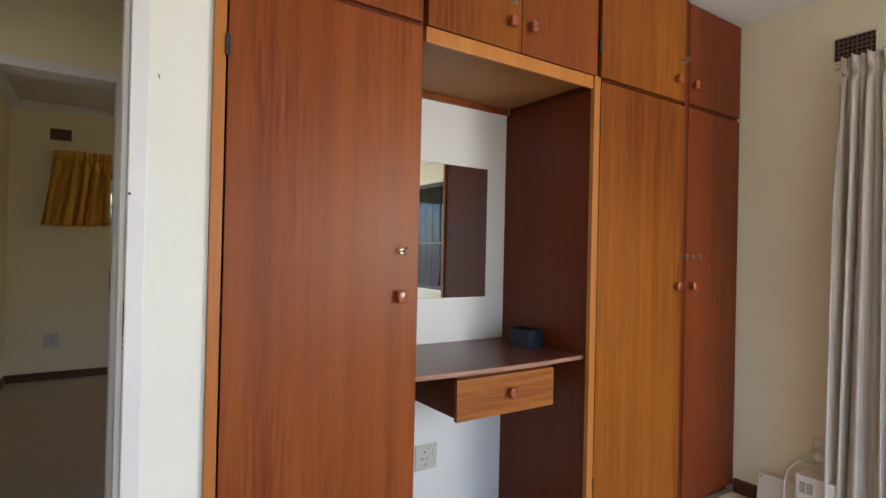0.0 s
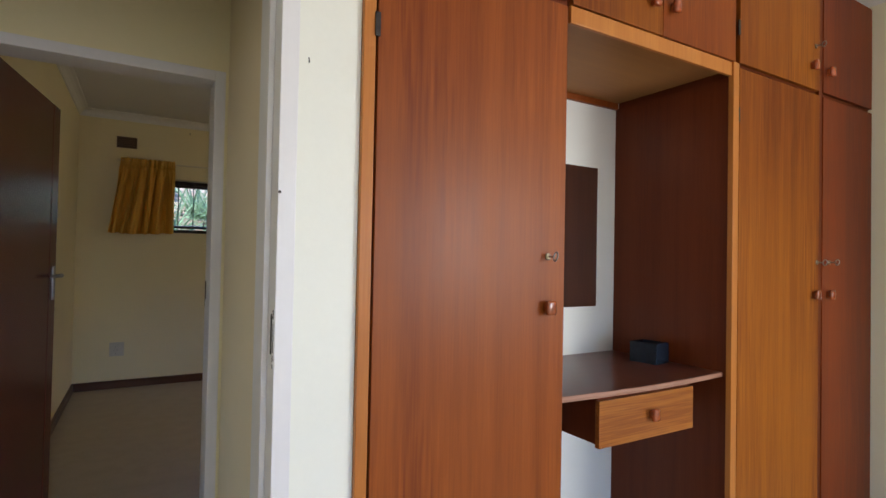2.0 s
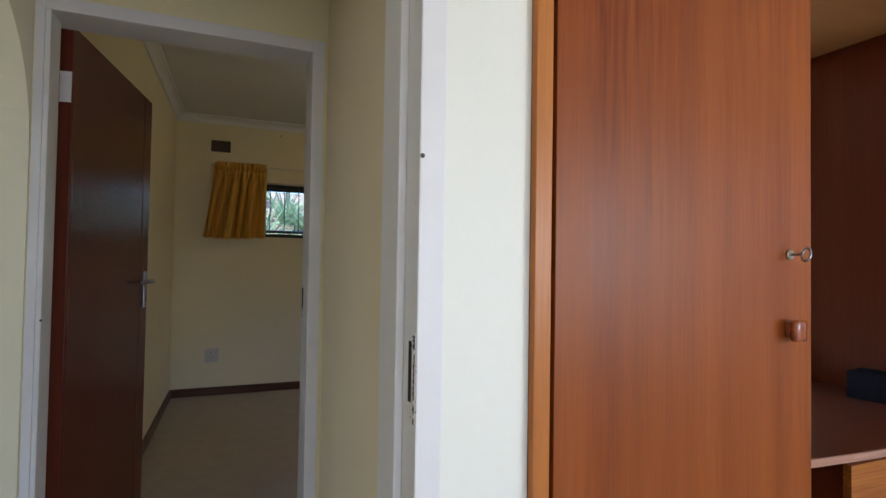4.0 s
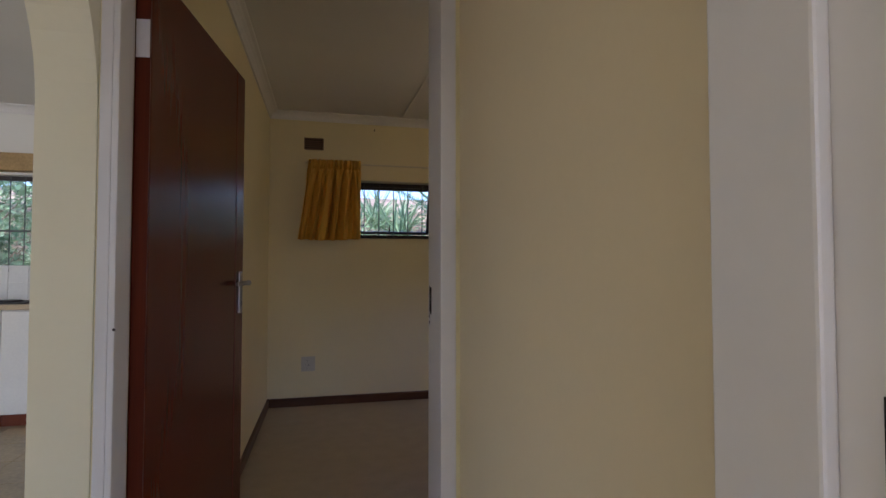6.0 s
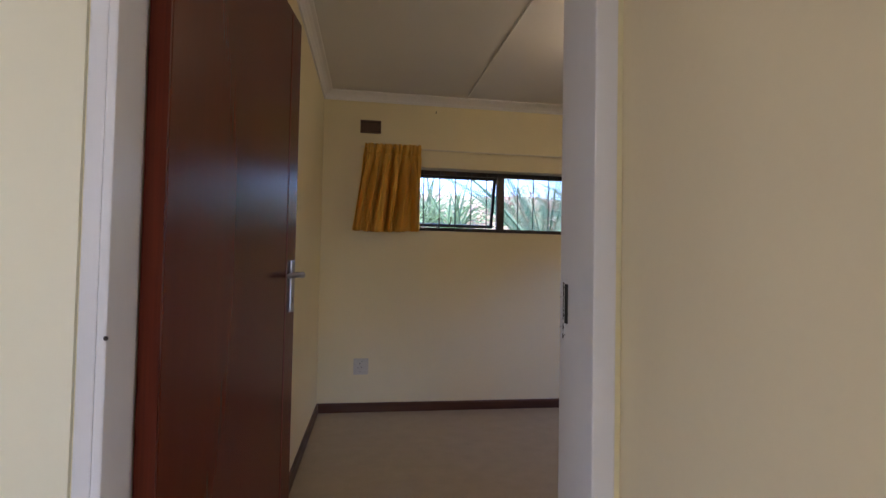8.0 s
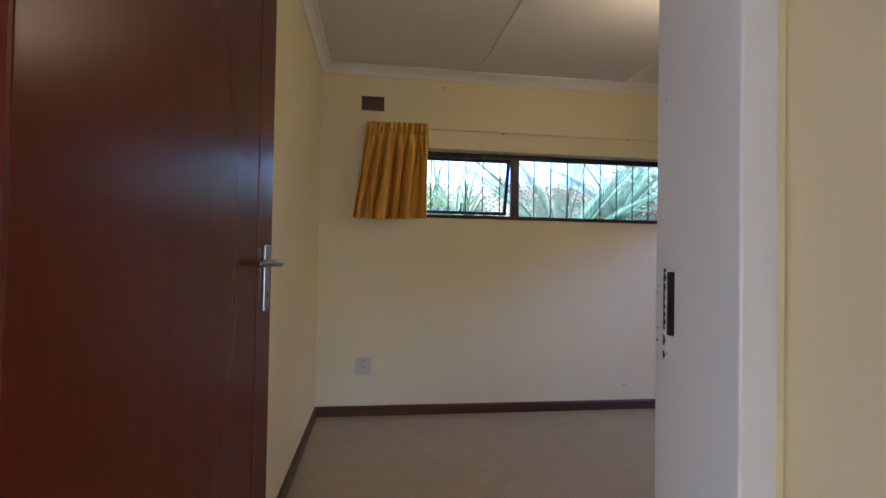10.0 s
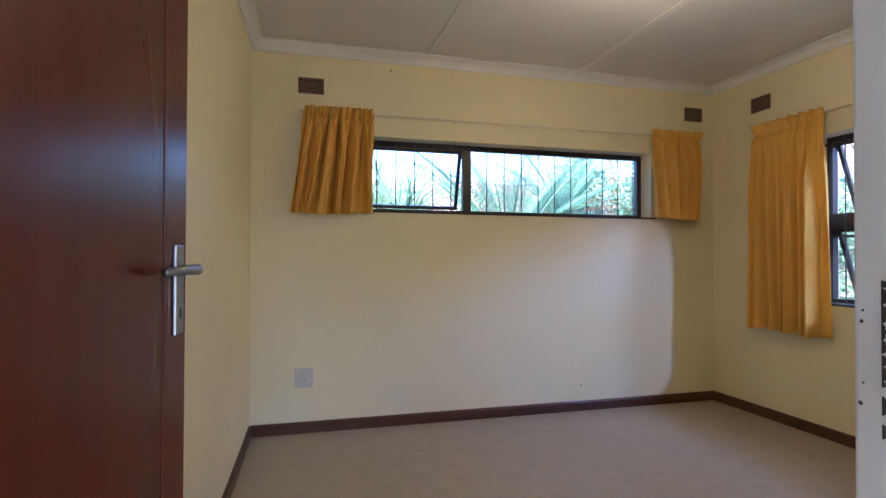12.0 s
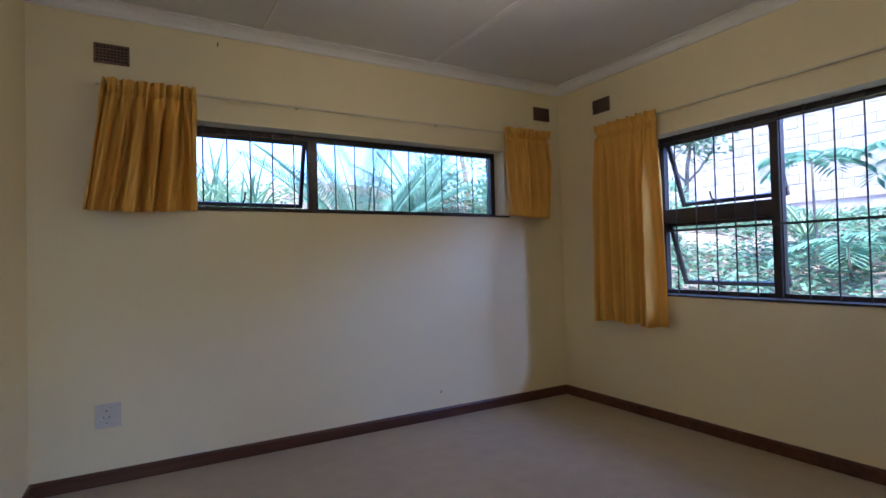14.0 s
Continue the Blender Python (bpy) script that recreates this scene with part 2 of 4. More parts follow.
def cloth(name, color, back, thin=0.3, **weave):
    m = mat(name, color, 0.85, **{**dict(vary=0.03, scale=5, fine=420, bump=0.12, grain=0.6), **weave})
    n, l = m.node_tree.nodes, m.node_tree.links
    tl, mx = n.new("ShaderNodeBsdfTranslucent"), n.new("ShaderNodeMixShader")
    tl.inputs[0].default_value, mx.inputs[0].default_value = (*back, 1), thin
    l.new(n["Principled BSDF"].outputs[0], mx.inputs[1]), l.new(tl.outputs[0], mx.inputs[2])
    l.new(mx.outputs[0], n["Material Output"].inputs[0])
    return m


YELLOW = cloth("yellow_curtain_cloth", (0.90, 0.55, 0.11), (0.95, 0.60, 0.13), 0.28)
GREY = cloth("grey_curtain_cloth", (0.74, 0.67, 0.59), (0.50, 0.46, 0.41), 0.2, stretch=(1, 1, 0.012), vary=0.11, fine=150)
LAMPGLOW = bpy.data.materials.new("lit_lamp_glass")
LAMPGLOW.use_nodes = True
LAMPGLOW.node_tree.nodes["Principled BSDF"].inputs["Emission Color"].default_value = (1, 0.80, 0.50, 1)
LAMPGLOW.node_tree.nodes["Principled BSDF"].inputs["Emission Strength"].default_value = 1.3


# ---- building blocks ----
def box(bm, x0, x1, y0, y1, z0, z1, bevel=0.0):
    v = [bm.verts.new(c) for c in ((x0, y0, z0), (x1, y0, z0), (x1, y1, z0), (x0, y1, z0), (x0, y0, z1), (x1, y0, z1), (x1, y1, z1), (x0, y1, z1))]
    f = [bm.faces.new([v[i] for i in q]) for q in ((0, 3, 2, 1), (4, 5, 6, 7), (0, 1, 5, 4), (1, 2, 6, 5), (2, 3, 7, 6), (3, 0, 4, 7))]
    if bevel:
        edges = list({e for q in f for e in q.edges})
        bmesh.ops.bevel(bm, geom=edges, offset=bevel, segments=2, affect="EDGES", profile=0.6)
    return bm


def boxes(*rows, bevel=0.0):
    bm = bmesh.new()
    for r in rows:
        box(bm, *r, bevel=bevel)
    return bm


def tube(bm, points, radius, sides=8, taper=1.0):
    """A round bar through the points."""
    rings = []
    pts = [Vector(p) for p in points]
    for i, p in enumerate(pts):
        d = (pts[min(i + 1, len(pts) - 1)] - pts[max(i - 1, 0)]).normalized()
        side = d.cross(Vector((0.31, 0.17, 0.93)))
        if side.length < 0.01:
            side = d.cross(Vector((1, 0, 0)))
        side.normalize()
        up = side.cross(d)
        r = radius * (1 + (taper - 1) * i / max(1, len(pts) - 1))
        rings.append([bm.verts.new(p + side * math.cos(a) * r + up * math.sin(a) * r) for a in [2 * math.pi * k / sides for k in range(sides)]])
    for a, b in zip(rings, rings[1:]):
        for k in range(sides):
            bm.faces.new((a[k], a[(k + 1) % sides], b[(k + 1) % sides], b[k]))
    bm.faces.new(rings[0][::-1]), bm.faces.new(rings[-1])
    return bm


def lathe(bm, profile, centre, axis="z", sides=20):
    """Turns (radius, height) pairs round an axis through the centre."""
    rings = []
    for r, h in profile:
        ring = []
        for k in range(sides):
            a = 2 * math.pi * k / sides
            u, w = r * math.cos(a), r * math.sin(a)
            p = {"z": (u, w, h), "y": (u, h, w), "x": (h, u, w)}[axis]
            ring.append(bm.verts.new(Vector(centre) + Vector(p)))
        rings.append(ring)
    for a, b in zip(rings, rings[1:]):
        for k in range(sides):
            bm.faces.new((a[k], a[(k + 1) % sides], b[(k + 1) % sides], b[k]))
    bm.faces.new(rings[0][::-1]), bm.faces.new(rings[-1])
    return bm


def part(name, bm, material, parent=None, label="", kind="", smooth=False):
    bmesh.ops.recalc_face_normals(bm, faces=bm.faces)
    me = bpy.data.meshes.new(name)
    bm.to_mesh(me)
    bm.free()
    me.materials.append(material)
    if smooth:
        me.polygons.foreach_set("use_smooth", [True] * len(me.polygons))
    ob = new(name, me)
    if parent:
        ob.parent = parent
    return tagged(ob, label, kind=kind)


def thing(name, label, category, group="", at=(0, 0, 0), rz=0):
    ob = new(name)
    ob.empty_display_size = 0.1
    ob.matrix_basis = pose(*at, 0, 0, rz)
    return tagged(ob, label, category, group)


def structure(name, rows, material, label="", category=""):
    ob = part(name, boxes(*rows), material, kind="structure")
    return tagged(ob, label, category)


def wall_rows(axis, a0, a1, b0, b1, z0, z1, holes=()):
    """Boxes of a wall that runs along the axis from a0 to a1, with rectangular holes (a0, a1, z0, z1) in order."""
    rows, at = [], a0
    def add(p, q, r, s):
        if q - p > 1e-4 and s - r > 1e-4:
            rows.append((p, q, b0, b1, r, s) if axis == "x" else (b0, b1, p, q, r, s))
    for h0, h1, y0, y1 in holes:
        add(at, h0, z0, z1)
        add(h0, h1, z0, y0)
        add(h0, h1, y1, z1)
        at = h1
    add(at, a1, z0, z1)
    return rows


# ---- the shell ----
H = 2.63
A_WALL, A_BACK, B_WALL, B_IN, N_WALL = 1.99, 2.13, 3.148, 3.288, 6.73
WIN_N = (0.80, 3.26, 1.50, 2.035)
WIN_E = (3.95, 5.83, 0.88, 2.014)
WIN_A = (-2.45, 1.30, 0.90, 2.06)
WIN_K = (-3.0, -1.2, 1.19, 2.03)

structure("floor", [(-1.1, 4.1, -2.8, 2.13, -0.15, 0.0), (0.0, 2.0, 2.13, B_IN, -0.15, 0.0), (-0.07, 4.1, B_IN, 6.96, -0.15, 0.0)], VINYL, "beige mottled vinyl floor running through the rooms", "floor")
structure("floor_kitchen", [(-5.4, -1.1, -1.6, 2.13, -0.15, 0.0), (-5.4, 0.0, 2.13, 3.288, -0.15, 0.0), (-5.4, -0.07, 3.288, 7.4, -0.15, 0.0)], TILE, "tan tiled kitchen floor", "floor")
structure("ceiling", [(-1.1, 4.1, -2.8, 6.96, H, H + 0.1), (-5.4, -1.1, -1.6, 7.4, H, H + 0.1), (-1.1, -0.07, 6.96, 7.4, H, H + 0.1)], CEIL, "flat off-white painted ceiling", "ceiling")
# slab out of view over the ceilings, added so skylight can't leak in
structure("roof", [(-5.9, 4.7, -3.4, 7.9, H + 0.16, H + 0.3)], OUTWALL, "unseen flat roof slab with eaves, added to stop light leaks", "roof")

# room with the wardrobe
structure("wall_west", wall_rows("y", -2.8, 1.99, -1.1, -0.96, 0, H), PAINT_A, "plain cream painted wall", "wall")
structure("wall_south", wall_rows("x", -0.96, 4.1, -2.8, -2.6, 0, H, [(-0.2, 3.2, 0.08, 2.1)]), PAINT_A, "plain cream painted wall", "wall")
structure("wall_wardrobe", wall_rows("x", -1.1, 1.066, A_WALL, A_BACK, 0, H, [(0.085, 0.905, 0, 2.075)]), WALLCREAM, "cream painted wall beside the wardrobe", "wall")
structure("wall_east", wall_rows("y", -2.6, 2.62, 3.845, 4.1, 0, H, [WIN_A]), PAINT_A, "cream painted outer wall with the window", "wall")
structure("wall_niche", [(1.066, 3.845, 2.562, 2.62, 0, H)], PLASTER, "white painted wall behind the dressing niche", "wall")
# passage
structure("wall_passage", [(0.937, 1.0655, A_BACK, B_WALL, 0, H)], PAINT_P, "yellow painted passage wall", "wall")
# room with the yellow curtains
structure("wall_between", wall_rows("x", 0.06, 4.1, B_WALL, B_IN, 0, H, [(0.085, 0.905, 0, 2.05)]), PAINT_B, "yellow painted wall with a doorway", "wall")
structure("wall_north", wall_rows("x", -0.07, 4.1, N_WALL, 6.96, 0, H, [WIN_N]), PAINT_B, "yellow painted wall under a long high window", "wall")
structure("wall_east_bedroom", wall_rows("y", B_IN, N_WALL, 3.87, 4.1, 0, H, [WIN_E]), PAINT_B, "yellow painted wall with a tall window", "wall")
bm = bmesh.new()
low = [bm.verts.new(c) for c in ((-0.07, B_IN, 0), (0.095, B_IN, 0), (0.19, N_WALL, 0), (-0.07, N_WALL, 0))]
r = bmesh.ops.extrude_face_region(bm, geom=[bm.faces.new(low)])
bmesh.ops.translate(bm, verts=[v for v in r["geom"] if isinstance(v, bmesh.types.BMVert)], vec=(0, 0, H))
tagged(part("wall_west_bedroom", bm, PAINT_B, kind="structure"), "yellow painted side wall behind the open door", "wall")

# arch to the kitchen
bm = bmesh.new()
Y0, Y1, R, SPRING = 2.34, 3.14, 0.40, 1.60
outline = [(A_BACK, 0), (Y0, 0), (Y0, SPRING)]
outline += [((Y0 + Y1) / 2 - R * math.cos(math.pi * k / 24), SPRING + R * math.sin(math.pi * k / 24)) for k in range(1, 24)]
outline += [(Y1, SPRING), (Y1, 0), (B_IN, 0), (B_IN, H), (A_BACK, H)]
face = bm.faces.new([bm.verts.new((-0.05, y, z)) for y, z in outline])
r = bmesh.ops.extrude_face_region(bm, geom=[face])
bmesh.ops.translate(bm, verts=[v for v in r["geom"] if isinstance(v, bmesh.types.BMVert)], vec=(0.124, 0, 0))
bmesh.ops.triangulate(bm, faces=bm.faces)
tagged(part("wall_arch", bm, PAINT_A, kind="structure"), "cream plastered wall with a rounded archway", "wall")

# kitchen shell: unseen west and south walls with openings, added to shape its light
structure("wall_kitchen_west", wall_rows("y", -1.6, 7.4, -5.4, -5.2, 0, H, [(1.7, 4.7, 0.4, 2.1)]), PLASTER, "unseen white kitchen wall, added to close the room", "wall")
structure("wall_kitchen_south", wall_rows("x", -5.2, -1.1, -1.6, -1.4, 0, H, [(-4.7, -1.7, 0.08, 2.1)]), PLASTER, "unseen white kitchen wall, added to close the room", "wall")
structure("wall_kitchen_north", wall_rows("x", -5.2, 0.0, 7.1, 7.4, 0, H, [WIN_K]), PLASTER, "unseen white kitchen wall, added to close the room with a barred window", "wall")
structure("wall_kitchen_east", [(-0.07, 0.0, 6.96, 7.1, 0, H)], PLASTER, "unseen white kitchen wall, added to close the room", "wall")


def cornice(name, runs, material, size=0.07):
    """Coved strips; a run is (x0, y0, x1, y1, nx, ny) with the way into the room."""
    bm = bmesh.new()
    prof = [(0, 0), (0, -size), (0.012, -size)] + [(0.012 + (size - 0.012) * (1 - math.cos(a)), -size + (size - 0.012) * math.sin(a)) for a in (0.4, 0.8, 1.2)] + [(size, -0.012), (size, 0)]
    for x0, y0, x1, y1, nx, ny in runs:
        a = [bm.verts.new((x0 + nx * p, y0 + ny * p, H - 0.001 + q)) for p, q in prof]
        b = [bm.verts.new((x1 + nx * p, y1 + ny * p, H - 0.001 + q)) for p, q in prof]
        for k in range(len(prof)):
            j = (k + 1) % len(prof)
            bm.faces.new((a[k], a[j], b[j], b[k]))
        bm.faces.new(a), bm.faces.new(b[::-1])
    return tagged(part(name, bm, material, kind="structure"), "off-white coved cornice", "cornice")


cornice("cornice", [(0.19, N_WALL, 3.87, N_WALL, 0, -1), (3.87, B_IN, 3.87, N_WALL - 0.001, -1, 0), (0.19, N_WALL - 0.002, 0.095, B_IN, 1, 0)], CORNICE)
cornice("cornice_kitchen", [(-5.2, 7.1, -0.07, 7.1, 0, -1)], CORNICE)
structure("ceiling_strip", [(2.555, 2.60, B_IN, N_WALL - 0.07, H - 0.008, H - 0.001), (1.368, 1.380, B_IN, N_WALL - 0.07, H - 0.008, H - 0.001)], CORNICE, "white cover strip over a ceiling board joint", "ceiling strip")


def skirting(name, runs):
    bm = bmesh.new()
    for x0, y0, x1, y1, nx, ny in runs:
        prof = [(0, 0.0), (0.016, 0.0), (0.016, 0.062), (0.009, 0.074), (0, 0.075)]
        a = [bm.verts.new((x0 + nx * p, y0 + ny * p, q)) for p, q in prof]
        b = [bm.verts.new((x1 + nx * p, y1 + ny * p, q)) for p, q in prof]
        for k in range(5):
            j = (k + 1) % 5
            bm.faces.new((a[k], a[j], b[j], b[k]))
        bm.faces.new(a), bm.faces.new(b[::-1])
    return tagged(part(name, bm, SKIRT, kind="structure"), "dark brown wooden skirting board", "skirting board")


skirting("baseboard_north", [(0.19, N_WALL, 3.87, N_WALL, 0, -1)])
skirting("baseboard_east", [(3.87, B_IN, 3.87, N_WALL - 0.017, -1, 0)])
skirting("baseboard_west", [(0.19, N_WALL - 0.017, 0.095, B_IN + 0.06, 1, -0.03)])
skirting("baseboard_bedroom", [(3.845, -2.6, 3.845, 1.968, -1, 0)])


# ---- door frames and the open door ----
def door_frame(name, x0, x1, y0, y1, top, outer, stops=()):
    """A pressed metal frame round the opening x0 to x1, from face y0 to face y1; a stop is (jamb's x, way out of it, y from, y to)."""
    root = thing(name, "white enamelled metal door frame, chipped round the lock strike", "door frame")
    root["kind"] = "structure"
    w, p = outer, 0.006
    for nm, a, b, s in (("jamb", x0 - w + 0.016, x0, 1), ("jamb", x1, x1 + w, -1)):
        rows = [(a, b, y0 - p, y1 + p, 0, top + w)]
        part(nm, boxes(*rows, bevel=0.003), FRAME, root)
    part("head", boxes((x0, x1, y0 - p, y1 + p, top, top + w), bevel=0.003), FRAME, root)
    for x, way, from_y, to_y in stops:
        part("door_stop", boxes((min(x, x + way * 0.014), max(x, x + way * 0.014), from_y, to_y, 0, top - 0.0005), bevel=0.003), FRAME, root)
    return root


frame_b = door_frame("door_frame", 0.103, 0.883, B_WALL, B_IN, 2.015, 0.042, [(0.103, 1, B_WALL - 0.006, B_IN - 0.04)])
frame_a = door_frame("door_frame", 0.11, 0.871, A_WALL, A_BACK, 2.035, 0.042, [(0.871, -1, A_WALL + 0.053, A_BACK + 0.006), (0.11, 1, A_WALL + 0.053, A_BACK + 0.006)])


def strike(parent, x, y, z0, z1, s, reach):
    """The slot of a lock in the jamb's face at x, with a bare plate and ragged chips towards the jamb's edge, reach away."""
    part("slot", boxes((x - 0.0022, x + 0.001, y - 0.007, y + 0.005, z0, z1), bevel=0.0006), HOLE, parent, "dark lock slot")
    rnd = random.Random(5)
    rim = y + s * reach
    plate = part("strike_plate", boxes((x - 0.0014, x + 0.001, min(y + s * 0.0075, rim), max(y + s * 0.0075, rim), z0 - 0.030, z1 + 0.014), bevel=0.0006), FRAME, parent, "enamelled strike plate with bitten edge")
    z = z0 - 0.030
    while z < z1 + 0.006:
        h = rnd.uniform(0.004, 0.014)
        wide = rnd.uniform(0.002, 0.0065) if z < z1 - 0.018 else min(0.011, reach * 0.5)
        bm = bmesh.new()
        n = 7
        ring = [(rim - s * (wide if k % 2 else wide * 0.45) * math.sin(math.pi * k / (n - 1)) - s * 0.0004, z + h * k / (n - 1)) for k in range(n)] + [(rim, z + h), (rim, z)]
        face = bm.faces.new([bm.verts.new((x - 0.0022, p, q)) for p, q in ring])
        r = bmesh.ops.extrude_face_region(bm, geom=[face])
        bmesh.ops.translate(bm, verts=[v for v in r["geom"] if isinstance(v, bmesh.types.BMVert)], vec=(0.001, 0, 0))
        part("bite", bm, CHIP, plate)
        z += h + rnd.choice((0.0, 0.001, 0.006))
    for dy, dz, r in ((0.0265, 0.058, 0.0011), (0.0275, 0.050, 0.0015), (0.0285, -0.009, 0.0018), (0.006, -0.022, 0.0014), (0.0265, 0.006, 0.0009), (0.012, z1 - z0 + 0.210, 0.0009)):
        bm = bmesh.new()
        lathe(bm, [(r, -0.0008), (r * 0.7, -0.0012)], (x, y + s * dy, z0 + dz), "x", 7)
        part("paint_chip", bm, CHIP, parent, "small chip in the paint")


strike(frame_a, 0.871, A_WALL + 0.020, 1.067, 1.158, -1, 0.021)
strike(frame_b, 0.883, B_IN - 0.028, 1.100, 1.176, 1, 0.013)

leaf_w, leaf_t = 0.88, 0.04
ang = 90 - math.degrees(math.atan2(0.135, 0.88))
door = thing("door", "open varnished dark red-brown flush door with a metal lever handle", "door", at=(0.102, B_IN + 0.008, 0.0), rz=ang)
door["kind"] = "structure"
part("leaf", boxes((0.008, leaf_w - 0.002, -leaf_t, 0, 0.012, 2.028), bevel=0.002), DOORWOOD, door, "dark varnished door leaf")
part("edge_strip", boxes((0.002, 0.0078, -leaf_t + 0.001, -0.001, 0.013, 2.027)), DOOREDGE, door, "red stained hinge edge")
part("lipping", boxes((leaf_w - 0.1135, leaf_w - 0.108, -leaf_t - 0.0012, -leaf_t, 0.02, 2.02)), DOOREDGE, door, "paler vertical joint")
for z in (1.778, 0.25):
    bm = boxes((-0.0015, 0.0015, -leaf_t + 0.002, -0.004, z, z + 0.10), bevel=0.0005)
    hinge = part("hinge", bm, FRAME, door, "white painted steel hinge")
    for q in range(3):
        part("knuckle", tube(bmesh.new(), [(-0.004, 0.004, z + 0.0345 * q), (-0.004, 0.004, z + 0.0345 * q + 0.031)], 0.006, 10), FRAME, hinge)
    for q in (0.018, 0.05, 0.082):
        bm = bmesh.new()
        lathe(bm, [(0.0035, -0.0016), (0.0025, -0.0022)], (0, -leaf_t / 2, z + q), "x", 8)
        part("screw", bm, FRAME, hinge)
plate_x = leaf_w - 0.052
for side in (-1, 1):
    y = -leaf_t - 0.0 if side < 0 else 0.0
    s = -1 if side < 0 else 1
    hd = part("backplate", boxes((plate_x - 0.02, plate_x + 0.02, min(y, y + s * 0.008), max(y, y + s * 0.008), 1.045, 1.215), bevel=0.003), CHROME, door, "tall chrome backplate")
    bm = bmesh.new()
    tube(bm, [(plate_x, y + s * 0.006, 1.168), (plate_x, y + s * 0.034, 1.168)], 0.009, 12)
    tube(bm, [(plate_x + 0.012, y + s * 0.035, 1.168), (plate_x - 0.05, y + s * 0.036, 1.169), (plate_x - 0.126, y + s * 0.029, 1.166)], 0.0105, 12, 0.75)
    part("lever", bm, CHROME, hd, smooth=True)
    part("keyhole", boxes((plate_x - 0.003, plate_x + 0.003, min(y + s * 0.0078, y + s * 0.0088), max(y + s * 0.0078, y + s * 0.0088), 1.075, 1.095)), HOLE, hd)

# ---- windows ----
def spans(axis, at, depth, a0, a1, z0, z1):
    """A box in a wall plane: at is the plane's coordinate, along the other axis a0 to a1."""
    return (a0, a1, at, at + depth, z0, z1) if axis == "x" else (at, at + depth, a0, a1, z0, z1)


def window(name, axis, at, a0, a1, z0, z1, posts, sashes, bars, rails=(), wallface=0.0, out=1, label="", openby=0.12, sill_mat=None):
    """A dark frame in the opening. posts: the members between panes; sashes: (a0, a1, z0, z1, open);
    bars: where the round security bars stand; rails: heights of the flat ones."""
    root = thing(name, label, "window")
    root["kind"] = "structure"
    d, w = 0.045, 0.038
    bm = boxes(spans(axis, at, d, a0, a1, z1 - w, z1), spans(axis, at, d, a0, a1, z0, z0 + w), spans(axis, at, d, a0, a0 + w, z0 + w, z1 - w), spans(axis, at, d, a1 - w, a1, z0 + w, z1 - w))
    part("window_frame", bm, WINFR, root, "dark painted frame")
    for p in posts:
        part("mullion", boxes(spans(axis, at + 0.001, d - 0.004, *p)), WINFR, root)
    sill = boxes(spans(axis, at - 0.03 if wallface else at, 0.03, a0, a1, z0 - 0.004, z0 + 0.012))
    part("window_sill", sill, sill_mat or WINFR, root, "narrow dark sill")
    for p0, p1, q0, q1, tilt in sashes:
        hw = 0.026
        if tilt:
            loc = {"x": ((p0 + p1) / 2, at + 0.03, q1), "y": (at + 0.03, (p0 + p1) / 2, q1)}[axis]
            sash = part("sash", boxes(*[(a, b, 0.0, 0.022, c - q1, e - q1) if axis == "x" else (0.0, 0.022, a, b, c - q1, e - q1) for a, b, c, e in
                        ((-(p1 - p0) / 2, (p1 - p0) / 2, q1 - hw, q1), (-(p1 - p0) / 2, (p1 - p0) / 2, q0, q0 + hw), (-(p1 - p0) / 2, -(p1 - p0) / 2 + hw, q0 + hw, q1 - hw), ((p1 - p0) / 2 - hw, (p1 - p0) / 2, q0 + hw, q1 - hw))]), WINFR, root, "top-hung sash standing open")
            sash.matrix_basis = pose(*loc, tilt, 0, 0) if axis == "x" else pose(*loc, 0, -tilt, 0)
            g = ((-(p1 - p0) / 2 + hw, (p1 - p0) / 2 - hw, 0.009, 0.012, q0 + hw - q1, -hw) if axis == "x" else (0.009, 0.012, -(p1 - p0) / 2 + hw, (p1 - p0) / 2 - hw, q0 + hw - q1, -hw))
            pane = part("pane", boxes(g), PANE, sash)
            mid = (p0 + p1) / 2
            hook = [(mid, at + 0.01, q0 + 0.02), (mid + 0.012, at - 0.015, q0 + 0.045), (mid + 0.016, at - 0.02, q0 + 0.095)] if axis == "x" else [(at + 0.10, mid, q0 + 0.02), (at + 0.0, mid + 0.01, q0 + 0.045), (at - 0.015, mid + 0.014, q0 + 0.095)]
            part("stay", tube(bmesh.new(), hook, 0.006, 6), IRON, root, "black window stay")
        else:
            pane = part("pane", boxes(spans(axis, at + 0.02, 0.004, p0, p1, q0, q1)), PANE, root)
        pane.visible_shadow = False
    off = at - 0.035
    for k, b in enumerate(bars):
        bm = bmesh.new()
        ends = [(b, off, z0 + 0.005), (b, off, z1 - 0.005)] if axis == "x" else [(off, b, z0 + 0.005), (off, b, z1 - 0.005)]
        tube(bm, ends, 0.0048, 6)
        part("bar", bm, BAR, root)
    for z in rails:
        part("rail", boxes(spans(axis, off - 0.011, 0.004, a0 + 0.005, a1 - 0.005, z - 0.008, z + 0.008)), BAR, root)
    return root


